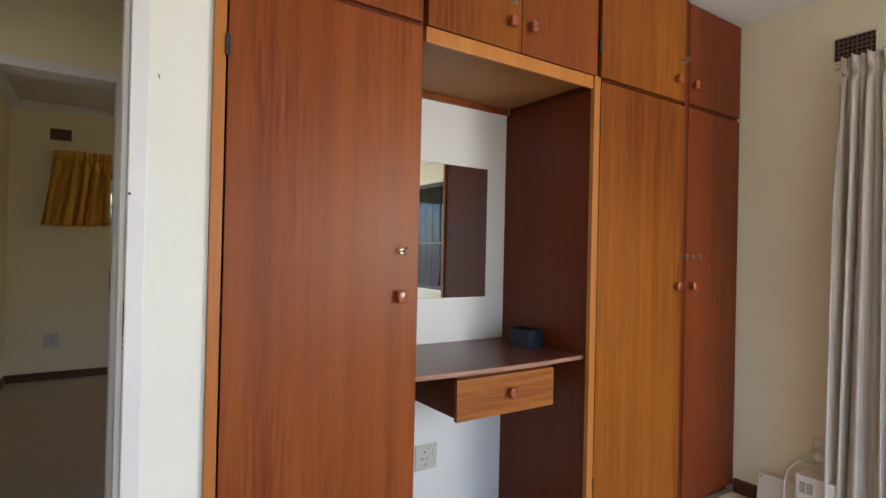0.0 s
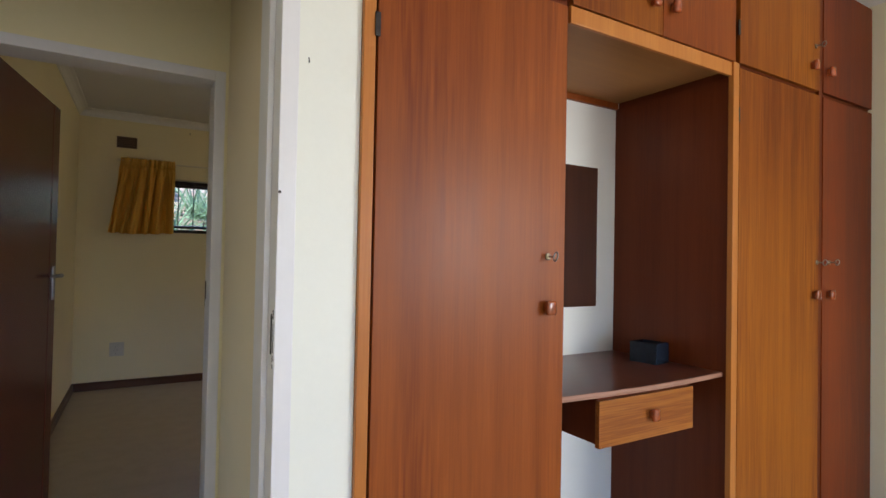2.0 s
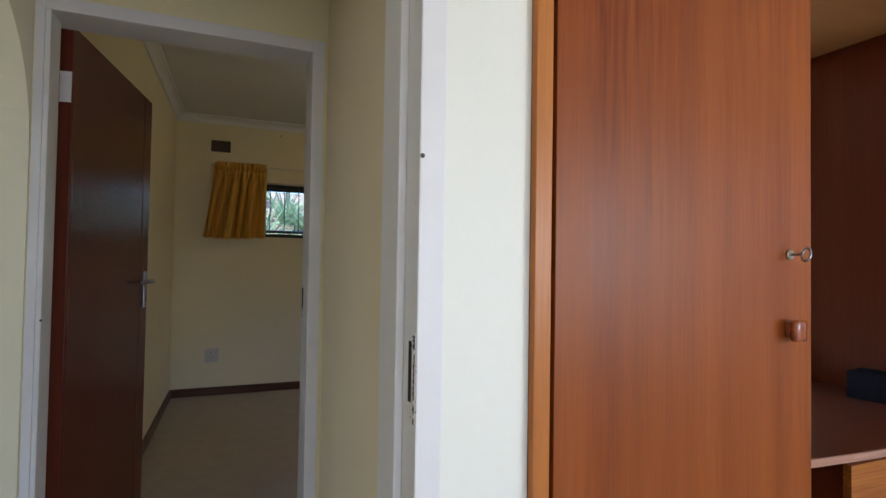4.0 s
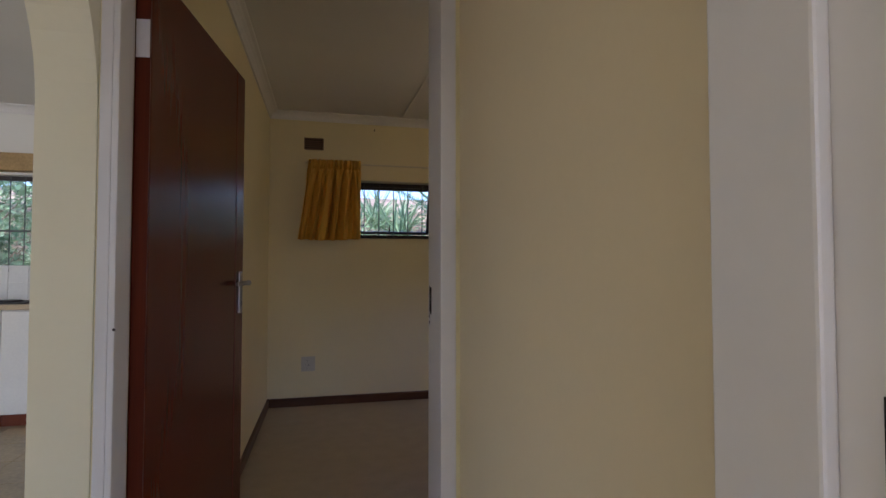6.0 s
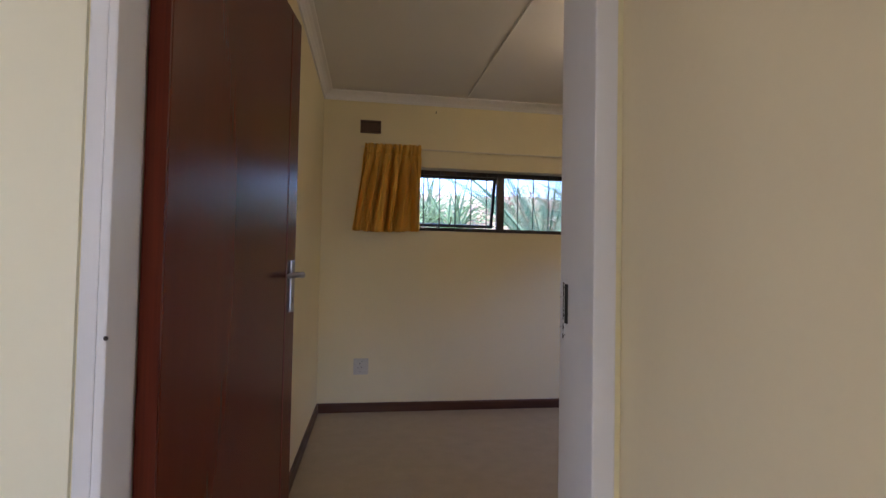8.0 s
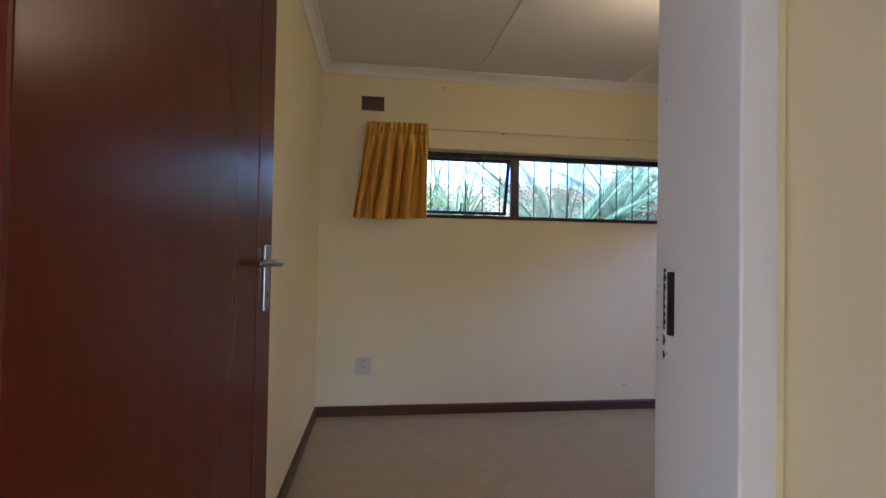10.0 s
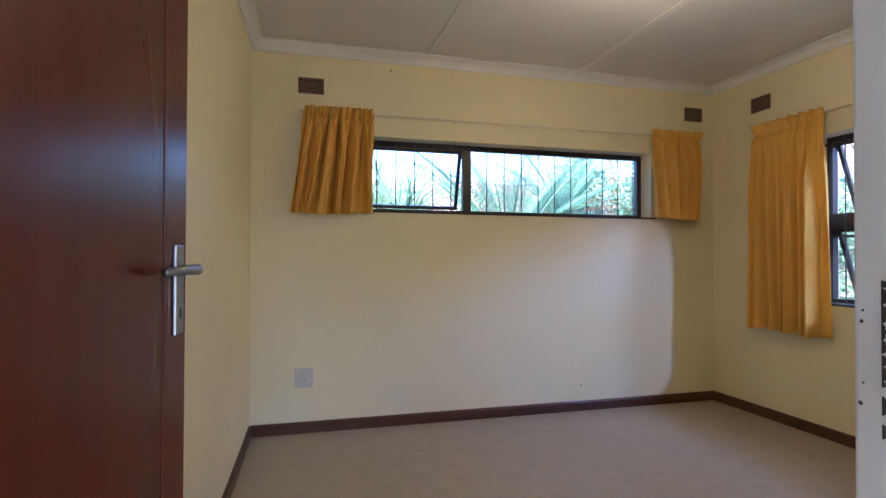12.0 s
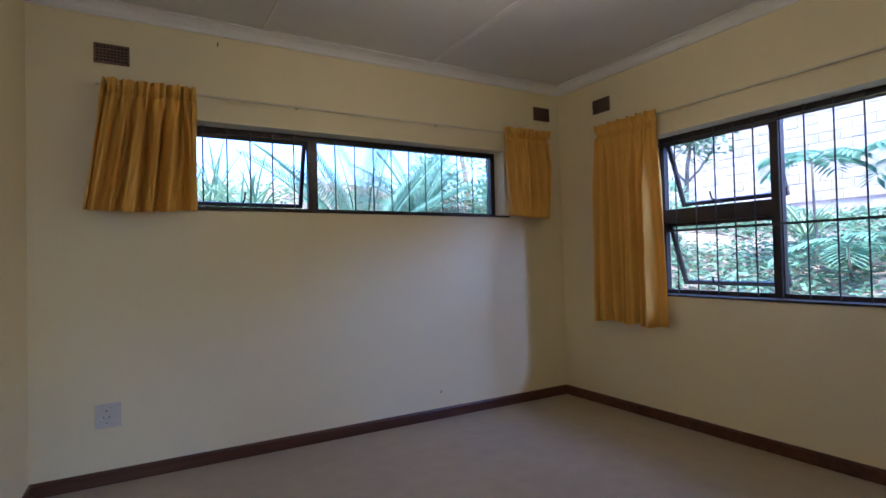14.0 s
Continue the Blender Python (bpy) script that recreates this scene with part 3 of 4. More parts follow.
window("window_1", "x", 6.86, *WIN_N, [(1.70, 1.765, 1.50, 2.035)],
       [(0.84, 1.70, 1.538, 1.997, 16), (1.765, 3.222, 1.538, 1.997, 0)],
       [0.90 + 0.139 * k for k in range(6)] + [1.88 + 0.142 * k for k in range(10)], wallface=1,
       label="long low dark-framed window with thin security bars, one sash ajar")
window("window_2", "y", 4.0, *WIN_E, [(4.988, 5.052, 0.88, 2.014), (5.052, 5.80, 1.39, 1.49), (4.22, 4.26, 0.88, 2.014)],
       [(5.052, 5.795, 1.49, 1.977, 20), (5.052, 5.795, 0.918, 1.39, 20), (4.26, 4.988, 0.918, 1.976, 0), (3.988, 4.22, 0.918, 1.976, 0)],
       [4.08, 4.235, 4.39, 4.548, 4.69, 4.84, 4.985, 5.13, 5.255, 5.384, 5.526, 5.678], (1.335, 1.955), wallface=1,
       label="tall dark-framed window with security bars and two top-hung sashes open")
part("sill_board", boxes((0.80, 3.30, 6.722, 6.83, 1.4995, 1.512)), WINFR, bpy.data.objects["window_1"], "dark sill board")
part("sill_board", boxes((3.862, 3.97, 3.95, 5.83, 0.8795, 0.892)), WINFR, bpy.data.objects["window_2"], "dark sill board")
window("window_3", "y", 3.95, *WIN_A, [(0.55, 0.60, 0.90, 2.06), (-0.65, -0.60, 0.90, 2.06)],
       [(0.60, 1.262, 0.938, 2.022, 0), (-0.60, 0.55, 0.938, 2.022, 0), (-2.412, -0.65, 0.938, 2.022, 0)],
       [-0.59 + 0.14 * k for k in range(14)], (1.40,), wallface=1, label="wide dark-framed window with security bars")
window("window_4", "x", 7.2, *WIN_K, [(-2.47, -2.42, 1.19, 2.03), (-1.62, -1.58, 1.19, 2.03)],
       [(-2.42, -1.62, 1.228, 1.992, 0), (-2.962, -2.47, 1.228, 1.992, 0), (-1.58, -1.238, 1.228, 1.992, 0)],
       [-2.88 + 0.112 * k for k in range(15)], (1.547,), wallface=1, label="kitchen window with a grid of thin bars")


def curtain(name, axis, at, a0, a1, z0, z1, flare0, flare1, material, label, folds=7, seed=1, amp=0.03, head=0.075):
    """A curtain from z1 to z0: a ruffled heading, a drawn tape under it and uneven folds below; flare widens its hem to either side."""
    rnd = random.Random(seed)
    root = thing(name, label, "curtain", "curtains" if material is YELLOW else "")
    bm = bmesh.new()
    cols, rws = folds * 22, 56
    wide = [rnd.uniform(0.55, 1.6) for _ in range(folds)]
    edge = [sum(wide[:k]) / sum(wide) for k in range(folds + 1)]
    deep = [rnd.uniform(0.65, 1.25) for _ in range(folds + 1)]
    sway = [rnd.uniform(-0.5, 0.5) for _ in range(folds + 1)]
    tall = z1 - z0
    grid = []
    for j in range(rws + 1):
        v = (j / rws) ** 1.3
        d = tall * v
        below = max(0.0, min(1.0, (d - head) / (0.30 * tall)))
        below = below * below * (3 - 2 * below)
        pinch = math.exp(-((d - head) / 0.022) ** 2)
        row = []
        for i in range(cols + 1):
            u = i / cols
            ki = max(k for k in range(folds) if u >= edge[k] - 1e-9)
            fr = (u - edge[ki]) / (edge[ki + 1] - edge[ki])
            a = deep[ki] * (1 - fr) + deep[ki + 1] * fr
            lean = (sway[ki] * (1 - fr) + sway[ki + 1] * fr) * v
            ph = 2 * math.pi * (ki + fr + lean)
            fine = math.sin(2 * ph + 1.3 * seed) * 0.6 + math.sin(3.0 * ph + ki) * 0.4
            fold = math.copysign(abs(math.sin(ph)) ** 0.75, math.sin(ph)) + 0.35 * math.sin(2.3 * ph + 2.0 * v + seed)
            depth = amp * (1 - 0.72 * pinch) * (0.50 * fine * (1 - below) + (0.30 + 0.62 * below) * a * fold)
            depth += -0.020 * (1 - pinch) + 0.010 * math.sin(5 * ph + ki) * math.exp(-((d - head) / 0.05) ** 2)
            lo, hi = a0 - flare0 * v ** 1.2, a1 + flare1 * v ** 1.2
            along = lo + (hi - lo) * u + 0.010 * below * math.sin(ph * 0.5 + seed) + 0.006 * (1 - below) * math.sin(3 * ph)
            z = z1 - d
            if j == 0:
                z += 0.006 * math.sin(2 * ph + seed) + 0.004 * math.sin(5.1 * ph)
            if j == rws:
                z += 0.006 * math.sin(ph) + 0.008 * math.sin(4.2 * u + seed)
            row.append(bm.verts.new((along, at + depth, z) if axis == "x" else (at + depth, along, z)))
        grid.append(row)
    for j in range(rws):
        for i in range(cols):
            bm.faces.new((grid[j][i], grid[j][i + 1], grid[j + 1][i + 1], grid[j + 1][i]))
    cl = part("cloth", bm, material, root, smooth=True)
    sol = cl.modifiers.new("thick", "SOLIDIFY")
    sol.thickness = 0.0025
    bm = bmesh.new()
    n = folds + 1
    for i in range(n):
        a = a0 + (a1 - a0) * (i + 0.2) / n
        lathe(bm, [(0.004, -0.004), (0.007, 0.0), (0.004, 0.004)], (a, at, z1 - 0.02) if axis == "x" else (at, a, z1 - 0.02), "z", 6)
    part("glider", bm, PLASTIC, root, "row of small white gliders", kind="stuff")
    return root


def rail(name, axis, at, a0, a1, z, label):
    root = thing(name, label, "curtain rail")
    part("track", boxes(spans(axis, at - 0.006, 0.012, a0, a1, z - 0.006, z + 0.006), bevel=0.002), CREAMGR, root)
    n = max(2, int((a1 - a0) / 0.9) + 1)
    for k in range(n):
        a = a0 + 0.05 + (a1 - a0 - 0.1) * k / (n - 1)
        part("bracket", boxes(spans(axis, at + 0.006, 0.042 if axis == "x" else 0.018, a - 0.008, a + 0.008, z - 0.004, z + 0.006)), CREAMGR, root)
    return root


rail("curtain_rail", "x", 6.68, 0.50, 3.72, 2.172, "thin cream curtain track above the long window")
rail("curtain_rail", "y", 3.845, 3.75, 6.27, 2.160, "thin cream curtain track above the tall window")
rail("curtain_rail", "y", 3.795, -2.5, 1.50, 2.235, "cream curtain track above the bedroom window")
curtain("curtain", "x", 6.645, 0.530, 0.985, 1.48, 2.19, 0.10, 0.0, YELLOW, "short mustard yellow pleated curtain, drawn open beside the long window", 7, 3, 0.056)
curtain("curtain", "x", 6.65, 3.20, 3.66, 1.50, 2.205, -0.05, -0.02, YELLOW, "short mustard yellow pleated curtain, drawn open near the corner", 5, 8, 0.056)
curtain("curtain", "y", 3.812, 5.70, 6.24, 0.67, 2.175, 0.03, 0.02, YELLOW, "long mustard yellow pleated curtain, drawn open beside the tall window", 7, 5, 0.045)
curtain("curtain", "y", 3.765, 1.04, 1.455, 0.03, 2.262, 0.02, 0.02, GREY, "floor-length pale grey striped curtain hanging by the window", 7, 11, 0.042)


def airbrick(name, axis, at, s, a0, a1, z0, z1, face, rim, label):
    """A pierced grille on a wall; s: the way into the room."""
    root = thing(name, label, "air vent", "air vents")
    def b(p0, p1, q0, q1, d0, d1):
        lo, hi = sorted((at + s * d0, at + s * d1))
        return (p0, p1, lo, hi, q0, q1) if axis == "x" else (lo, hi, p0, p1, q0, q1)
    part("backing", boxes(b(a0, a1, z0, z1, 0.0, 0.002)), HOLE, root)
    w = 0.010
    part("rim", boxes(b(a0, a1, z1 - w, z1, 0.002, 0.012), b(a0, a1, z0, z0 + w, 0.002, 0.012), b(a0, a0 + w, z0 + w, z1 - w, 0.002, 0.012), b(a1 - w, a1, z0 + w, z1 - w, 0.002, 0.012)), rim, root)
    for k in range(1, 5):
        z = z0 + w + (z1 - z0 - 2 * w) * k / 5
        part("slat", boxes(b(a0 + w, a1 - w, z - 0.0035, z + 0.0035, 0.002, 0.010)), face, root)
    for k in range(1, 9):
        a = a0 + w + (a1 - a0 - 2 * w) * k / 9
        part("rib", boxes(b(a - 0.003, a + 0.003, z0 + w, z1 - w, 0.002, 0.008)), face, root)
    return root


VLAB = "small brown pierced air vent set high in the wall"
airbrick("air_vent", "x", N_WALL, -1, 0.488, 0.658, 2.298, 2.404, GRILLE, GRILLE, VLAB)
airbrick("air_vent", "x", N_WALL, -1, 3.585, 3.750, 2.325, 2.435, GRILLE, GRILLE, VLAB)
airbrick("air_vent", "y", 3.87, -1, 6.162, 6.328, 2.300, 2.410, GRILLE, GRILLE, VLAB)
airbrick("air_vent", "y", 3.845, -1, 1.34, 1.528, 2.275, 2.405, GRILLE, CREAMGR, "brown pierced air vent with a cream painted surround")


def socket(name, axis, at, s, a0, a1, z0, z1, label, switch=True, material=SOCKETP):
    root = thing(name, label, "wall socket", "wall sockets")
    def b(p0, p1, q0, q1, d0, d1):
        lo, hi = sorted((at + s * d0, at + s * d1))
        return (p0, p1, lo, hi, q0, q1) if axis == "x" else (lo, hi, p0, p1, q0, q1)
    part("cover", boxes(b(a0, a1, z0, z1, 0, 0.009), bevel=0.002), material, root)
    cx, cz, h = a0 + (a1 - a0) * 0.42, (z0 + z1) / 2, (z1 - z0)
    for dx, dz, r in ((0, 0.2, 0.0045), (-0.10, -0.06, 0.0038), (0.10, -0.06, 0.0038), (0.14, 0.32, 0.003), (0.02, -0.3, 0.003)):
        bm = bmesh.new()
        c = (cx + dx * h, at + s * 0.0095, cz + dz * h) if axis == "x" else (at + s * 0.0095, cx + dx * h, cz + dz * h)
        lathe(bm, [(r, -0.0008), (r, 0.0008)], c, "y" if axis == "x" else "x", 8)
        part("pin_hole", bm, HOLE, root)
    if switch:
        part("switch", boxes(b(a0 + (a1 - a0) * 0.78, a0 + (a1 - a0) * 0.87, cz, cz + 0.22 * h, 0.009, 0.013), bevel=0.001), material, root)
    return root


socket("wall_socket", "x", N_WALL, -1, 0.478, 0.598, 0.305, 0.435, "white wall socket with a switch, low on the yellow wall")
socket("wall_socket", "x", 2.562, -1, 2.10, 2.22, 0.265, 0.385, "white wall socket under the dressing shelf")
sock = socket("wall_socket", "y", 3.845, -1, 1.51, 1.585, 0.277, 0.430, "old beige wall socket with a white plug in it", False, CREAMGR)
bm = bmesh.new()
lathe(bm, [(0.012, 0), (0.024, -0.012), (0.02, -0.03), (0.008, -0.042)], (3.836, 1.548, 0.335), "x", 14)
plug = part("plug", bm, PLASTIC, sock, "white plug")
bm = bmesh.new()
lathe(bm, [(0.010, 0), (0.020, -0.010), (0.012, -0.03)], (3.836, 1.548, 0.392), "x", 14)
part("plug", bm, PLASTIC, sock, "white plug")


# ---- the built-in wardrobe ----
DF = 1.972
def knob(parent, x, z, front=DF):
    """A small square glossy pull with a rounded face."""
    bm = boxes((x - 0.011, x + 0.011, front - 0.012, front, z - 0.014, z + 0.014), bevel=0.002)
    box(bm, x - 0.017, x + 0.017, front - 0.030, front - 0.012, z - 0.022, z + 0.022, bevel=0.0085)
    return part("knob", bm, KNOB, parent, "glossy red-brown square knob", smooth=True)


def lock(parent, x, z, key=True, front=DF):
    bm = bmesh.new()
    lathe(bm, [(0.011, 0.0), (0.011, -0.003), (0.008, -0.005)], (x, front, z), "y", 16)
    lk = part("lock", bm, BRASS, parent, "round metal lock")
    if key:
        bm = bmesh.new()
        tube(bm, [(x, front - 0.004, z), (x, front - 0.026, z)], 0.003, 8)
        tube(bm, [(x + 0.003 * math.sin(a), front - 0.034 - 0.0085 * math.cos(a), z + 0.013 * math.sin(a)) for a in [math.pi * k / 6 for k in range(13)]], 0.0026, 6)
        part("key", bm, CHROME, lk, "small flat key left in the lock")
    return lk


def hinge_strip(parent, x, z):
    part("hinge", boxes((x - 0.008, x + 0.006, DF - 0.004, DF + 0.001, z - 0.03, z + 0.03), bevel=0.001), IRON, parent, "small dark butt hinge")


def cupboard_door(unit, x0, x1, z0, z1, material, knob_at=None, lock_at=None, key=True, hinges=()):
    d = part("cupboard_door", boxes((x0, x1, DF, DF + 0.018, z0, z1), bevel=0.0015), material, unit)
    if knob_at:
        knob(d, *knob_at)
    if lock_at:
        lock(d, *lock_at, key)
    for hx, hz in hinges:
        hinge_strip(d, hx, hz)
    return d


F = 1.991
ZS = 2.085
def carcass(unit, x0, x1, z0, z1, back=2.558):
    """The box behind the doors."""
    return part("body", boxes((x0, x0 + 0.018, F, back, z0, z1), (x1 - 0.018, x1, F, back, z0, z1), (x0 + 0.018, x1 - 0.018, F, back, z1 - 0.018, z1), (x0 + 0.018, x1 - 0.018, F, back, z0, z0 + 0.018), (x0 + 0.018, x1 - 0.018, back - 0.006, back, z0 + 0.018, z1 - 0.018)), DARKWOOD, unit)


left = thing("wardrobe", "tall built-in mahogany veneered wardrobe, door shut, key in its lock", "wardrobe", "built-in wardrobes")
carcass(left, 1.07, 1.748, 0.07, ZS)
part("plinth", boxes((1.07, 1.748, 2.03, 2.05, 0, 0.07)), DARKWOOD, left)
part("stile", boxes((1.0665, 1.098, 1.974, F - 0.001, 0.0, 2.62), bevel=0.002), STILE, left, "orange-brown edge stile")
cupboard_door(left, 1.104, 1.735, 0.045, 2.08, VENEER, (1.665, 1.153), (1.668, 1.305), True, [(1.102, 1.87), (1.102, 0.30)])
top1 = thing("overhead_cupboard", "overhead cupboard with a plain mahogany door above the wardrobe", "cupboard", "overhead cupboards")
carcass(top1, 1.07, 1.748, ZS + 0.004, 2.625)
cupboard_door(top1, 1.104, 1.733, 2.10, 2.61, VENEER, (1.665, 2.20), (1.66, 2.28), False)
top2 = thing("overhead_cupboard", "pair of striped amber overhead cupboard doors above the dressing niche", "cupboard", "overhead cupboards")
carcass(top2, 1.752, 2.636, ZS + 0.004, 2.625)
cupboard_door(top2, 1.757, 2.186, 2.094, 2.61, VENEER2, (2.131, 2.198), (2.152, 2.279), False)
cupboard_door(top2, 2.190, 2.632, 2.094, 2.61, VENEER, (2.238, 2.203))
part("lintel", boxes((1.752, 2.614, 1.976, F - 0.001, 2.035, 2.090), bevel=0.003), STILE, top2, "orange-brown rail over the niche")
top3 = thing("overhead_cupboard", "pair of overhead mahogany cupboard doors beside the window wall", "cupboard", "overhead cupboards")
carcass(top3, 2.640, 3.841, ZS + 0.004, 2.625)
cupboard_door(top3, 2.662, 3.300, 2.096, 2.61, VENEER2, (3.227, 2.196), (3.263, 2.295), True, [(2.655, 2.235)])
cupboard_door(top3, 3.335, 3.836, 2.096, 2.61, VENEER3, (3.378, 2.194))
right = thing("wardrobe", "double built-in wardrobe with shut amber and red mahogany doors", "wardrobe", "built-in wardrobes")
carcass(right, 2.640, 3.841, 0.07, ZS)
part("plinth", boxes((2.640, 3.841, 2.01, 2.03, 0, 0.07)), DARKWOOD, right)
cupboard_door(right, 2.662, 3.300, 0.045, 2.075, VENEER2, (3.252, 1.162), (3.283, 1.308), True, [(2.655, 1.887), (2.655, 0.30)])
cupboard_door(right, 3.335, 3.836, 0.045, 2.075, VENEER3, (3.385, 1.160), (3.398, 1.310), True)
part("stile", boxes((2.614, 2.652, 1.968, F - 0.001, 0.0, 2.090), bevel=0.002), STILE, right, "orange-brown edge stile")
part("stile", boxes((3.301, 3.334, 1.976, F - 0.001, 0.0, 2.62)), DARKWOOD, right, "dark gap strip")
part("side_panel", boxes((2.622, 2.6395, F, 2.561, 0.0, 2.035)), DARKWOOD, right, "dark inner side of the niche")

niche = thing("dressing_shelf", "dark polished dressing shelf with a worn edge in the niche", "shelf")
bm = bmesh.new()
n = 14
xs = [1.750 + (2.6215 - 1.750) * k / n for k in range(n + 1)]
rows_top = []
for x in xs:
    u = (x - 1.750) / 0.8715
    rows_top.append((x, 2.012 - 0.022 * math.sin(math.pi * u)))
fr = [[bm.verts.new((x, y, z)) for x, y in rows_top] for z in (0.846, 0.865)]
bk = [[bm.verts.new((x, 2.560, z)) for x, y in rows_top] for z in (0.846, 0.865)]
for k in range(n):
    bm.faces.new((fr[1][k], fr[1][k + 1], bk[1][k + 1], bk[1][k]))
    bm.faces.new((fr[0][k], bk[0][k], bk[0][k + 1], fr[0][k + 1]))
    bm.faces.new((bk[0][k], bk[1][k], bk[1][k + 1], bk[0][k + 1]))
    bm.faces.new((fr[0][k], fr[0][k + 1], fr[1][k + 1], fr[1][k]))
bm.faces.new((fr[0][0], fr[1][0], bk[1][0], bk[0][0])), bm.faces.new((fr[0][n], bk[0][n], bk[1][n], fr[1][n]))
part("shelf_board", bm, DESKTOP, niche, "dark polished board")
bm = bmesh.new()
a = [[bm.verts.new((x, y - dy, z)) for x, y in rows_top] for dy, z in ((0.0005, 0.846), (0.004, 0.848), (0.005, 0.856), (0.004, 0.8635), (0.0005, 0.8655))]
for p, q in zip(a, a[1:]):
    for k in range(n):
        bm.faces.new((p[k], p[k + 1], q[k + 1], q[k]))
part("edge_band", bm, EDGE, niche, "worn pinkish edge band")
drawer = part("drawer_case", boxes((1.960, 2.448, 2.040, 2.50, 0.675, 0.845)), DARKWOOD, niche, "dark drawer case")
df = part("drawer_front", boxes((1.949, 2.453, 2.020, 2.039, 0.668, 0.826), bevel=0.0015), ZEBRA, niche, "striped amber drawer front")
knob(df, 2.211, 0.752, 2.020)
soffit = part("niche_soffit", boxes((1.752, 2.621, F + 0.001, 2.561, 2.062, ZS)), SOFFIT, None, "wooden board closing the top of the niche")
tagged(soffit, "", "shelf")
part("batten", boxes((1.752, 2.621, 2.545, 2.561, 2.032, 2.061)), VENEER, soffit, "red-brown batten")

mir = thing("mirror", "frameless rectangular mirror hung on the niche wall", "mirror")
part("glass", boxes((1.90, 2.496, 2.554, 2.559, 1.083, 1.735), bevel=0.001), MIRROR, mir)
part("mirror_backing", boxes((1.902, 2.494, 2.559, 2.5615, 1.085, 1.733)), HOLE, mir)

cube = thing("small_box", "small open blue-black lacquered box standing on the dressing shelf", "box", at=(2.535, 2.285, 0.8655), rz=8)
w, d, h, t = 0.05, 0.062, 0.086, 0.005
for nm, row in (("base", (-w, w, -d, d, 0, t)), ("side", (-w, -w + t, -d, d, t, h)), ("side", (w - t, w, -d, d, t, h)), ("back", (-w + t, w - t, d - t, d, t, h)), ("front", (-w + t, w - t, -d, -d + t, t, h))):
    part(nm, boxes(row, bevel=0.0008), BOXBLUE, cube)

# nails and marks on the wall by the door
for x, z in ((0.937, 1.747),):
    nail = thing("nail", "small bent dark nail in the cream wall", "nail")
    part("shank", tube(bmesh.new(), [(x, A_WALL, z), (x - 0.001, A_WALL - 0.006, z + 0.001), (x - 0.003, A_WALL - 0.008, z + 0.008)], 0.0016, 6), IRON, nail)
for t_x, t_y, t_z, nm in ((0.893, A_WALL - 0.0065, 1.437, "a"), (0.117, B_WALL - 0.0065, 1.09, "b")):
    bm = bmesh.new()
    lathe(bm, [(0.0038, -0.0008), (0.003, -0.0016)], (t_x - (0.018 if nm == "a" else 0), t_y, t_z), "y", 8)
    part("paint_chip", bm, CHIP, frame_a if nm == "a" else frame_b, "dark chip in the paint")
for k, x in enumerate((2.62, 0.9)):
    nail = thing("nail", "short dark nail stub low on the yellow wall" if k == 0 else "small dark nail under the cornice", "nail")
    z = 0.19 if k == 0 else 2.50
    x = 2.62 if k == 0 else 1.12
    part("shank", tube(bmesh.new(), [(x, N_WALL, z), (x, N_WALL - 0.012, z + 0.002), (x, N_WALL - 0.014, z + 0.016)], 0.003, 6), IRON, nail)

# white boxes on the floor by the curtain
heater = thing("white_panel", "flat white metal panel leaning on the skirting", "panel", at=(3.80, 1.722, 0.0), rz=0)
pnl = part("panel", boxes((-0.012, 0.012, -0.10, 0.10, 0.0, 0.155), bevel=0.004), PLASTIC, heater)
pnl.matrix_basis = pose(0, 0, 0.012, 0, 6, 0)
for yy in (-0.085, 0.085):
    bm = bmesh.new()
    lathe(bm, [(0.004, 0), (0.003, -0.002)], (-0.0125, yy, 0.14), "x", 8)
    part("screw", bm, IRON, pnl)
unit = thing("power_unit", "small white plastic power unit with vent slots on the floor", "power unit", at=(3.77, 1.52, 0.0))
part("case", boxes((-0.06, 0.06, -0.085, 0.085, 0.0, 0.258), bevel=0.006), PLASTIC, unit)
for c in range(2):
    for k in range(6):
        part("vent_slot", boxes((-0.0612, -0.0598, 0.008 + c * 0.032, 0.034 + c * 0.032, 0.176 + k * 0.009, 0.180 + k * 0.009)), HOLE, unit)
cable = thing("cable", "thin white mains cable looping down from the plug", "cable")
part("cord", tube(bmesh.new(), [(3.80, 1.575, 0.30), (3.77, 1.615, 0.302), (3.74, 1.65, 0.26), (3.72, 1.66, 0.18), (3.71, 1.655, 0.09), (3.70, 1.62, 0.012), (3.68, 1.50, 0.006)], 0.004, 8), PLASTIC, cable, smooth=True)
rug = thing("floor_mat", "pale cream mat lying on the floor before the wardrobe", "mat")
part("mat", boxes((2.95, 3.80, 1.30, 1.96, 0.001, 0.012), bevel=0.003), CREAMGR, rug)

# ceiling lamp
lamp = thing("ceiling_lamp", "round opal glass ceiling lamp, lit", "ceiling lamp", at=(2.12, 5.05, H))
bm = bmesh.new()
lathe(bm, [(0.10, 0), (0.105, -0.02), (0.09, -0.03)], (0, 0, 0), "z", 28)
part("rose", bm, PLASTIC, lamp, smooth=False)
bm = bmesh.new()
lathe(bm, [(0.085, -0.03), (0.125, -0.05), (0.135, -0.085), (0.115, -0.125), (0.06, -0.150), (0.01, -0.155)], (0, 0, 0), "z", 28)
part("globe", bm, LAMPGLOW, lamp, "lit opal glass bowl", smooth=True)
bulb = new("lamp_bulb", bpy.data.lights.new("lamp_bulb", "POINT"))
bulb.data.energy, bulb.data.color, bulb.data.shadow_soft_size = 2.4, (1, 0.78, 0.5), 0.12
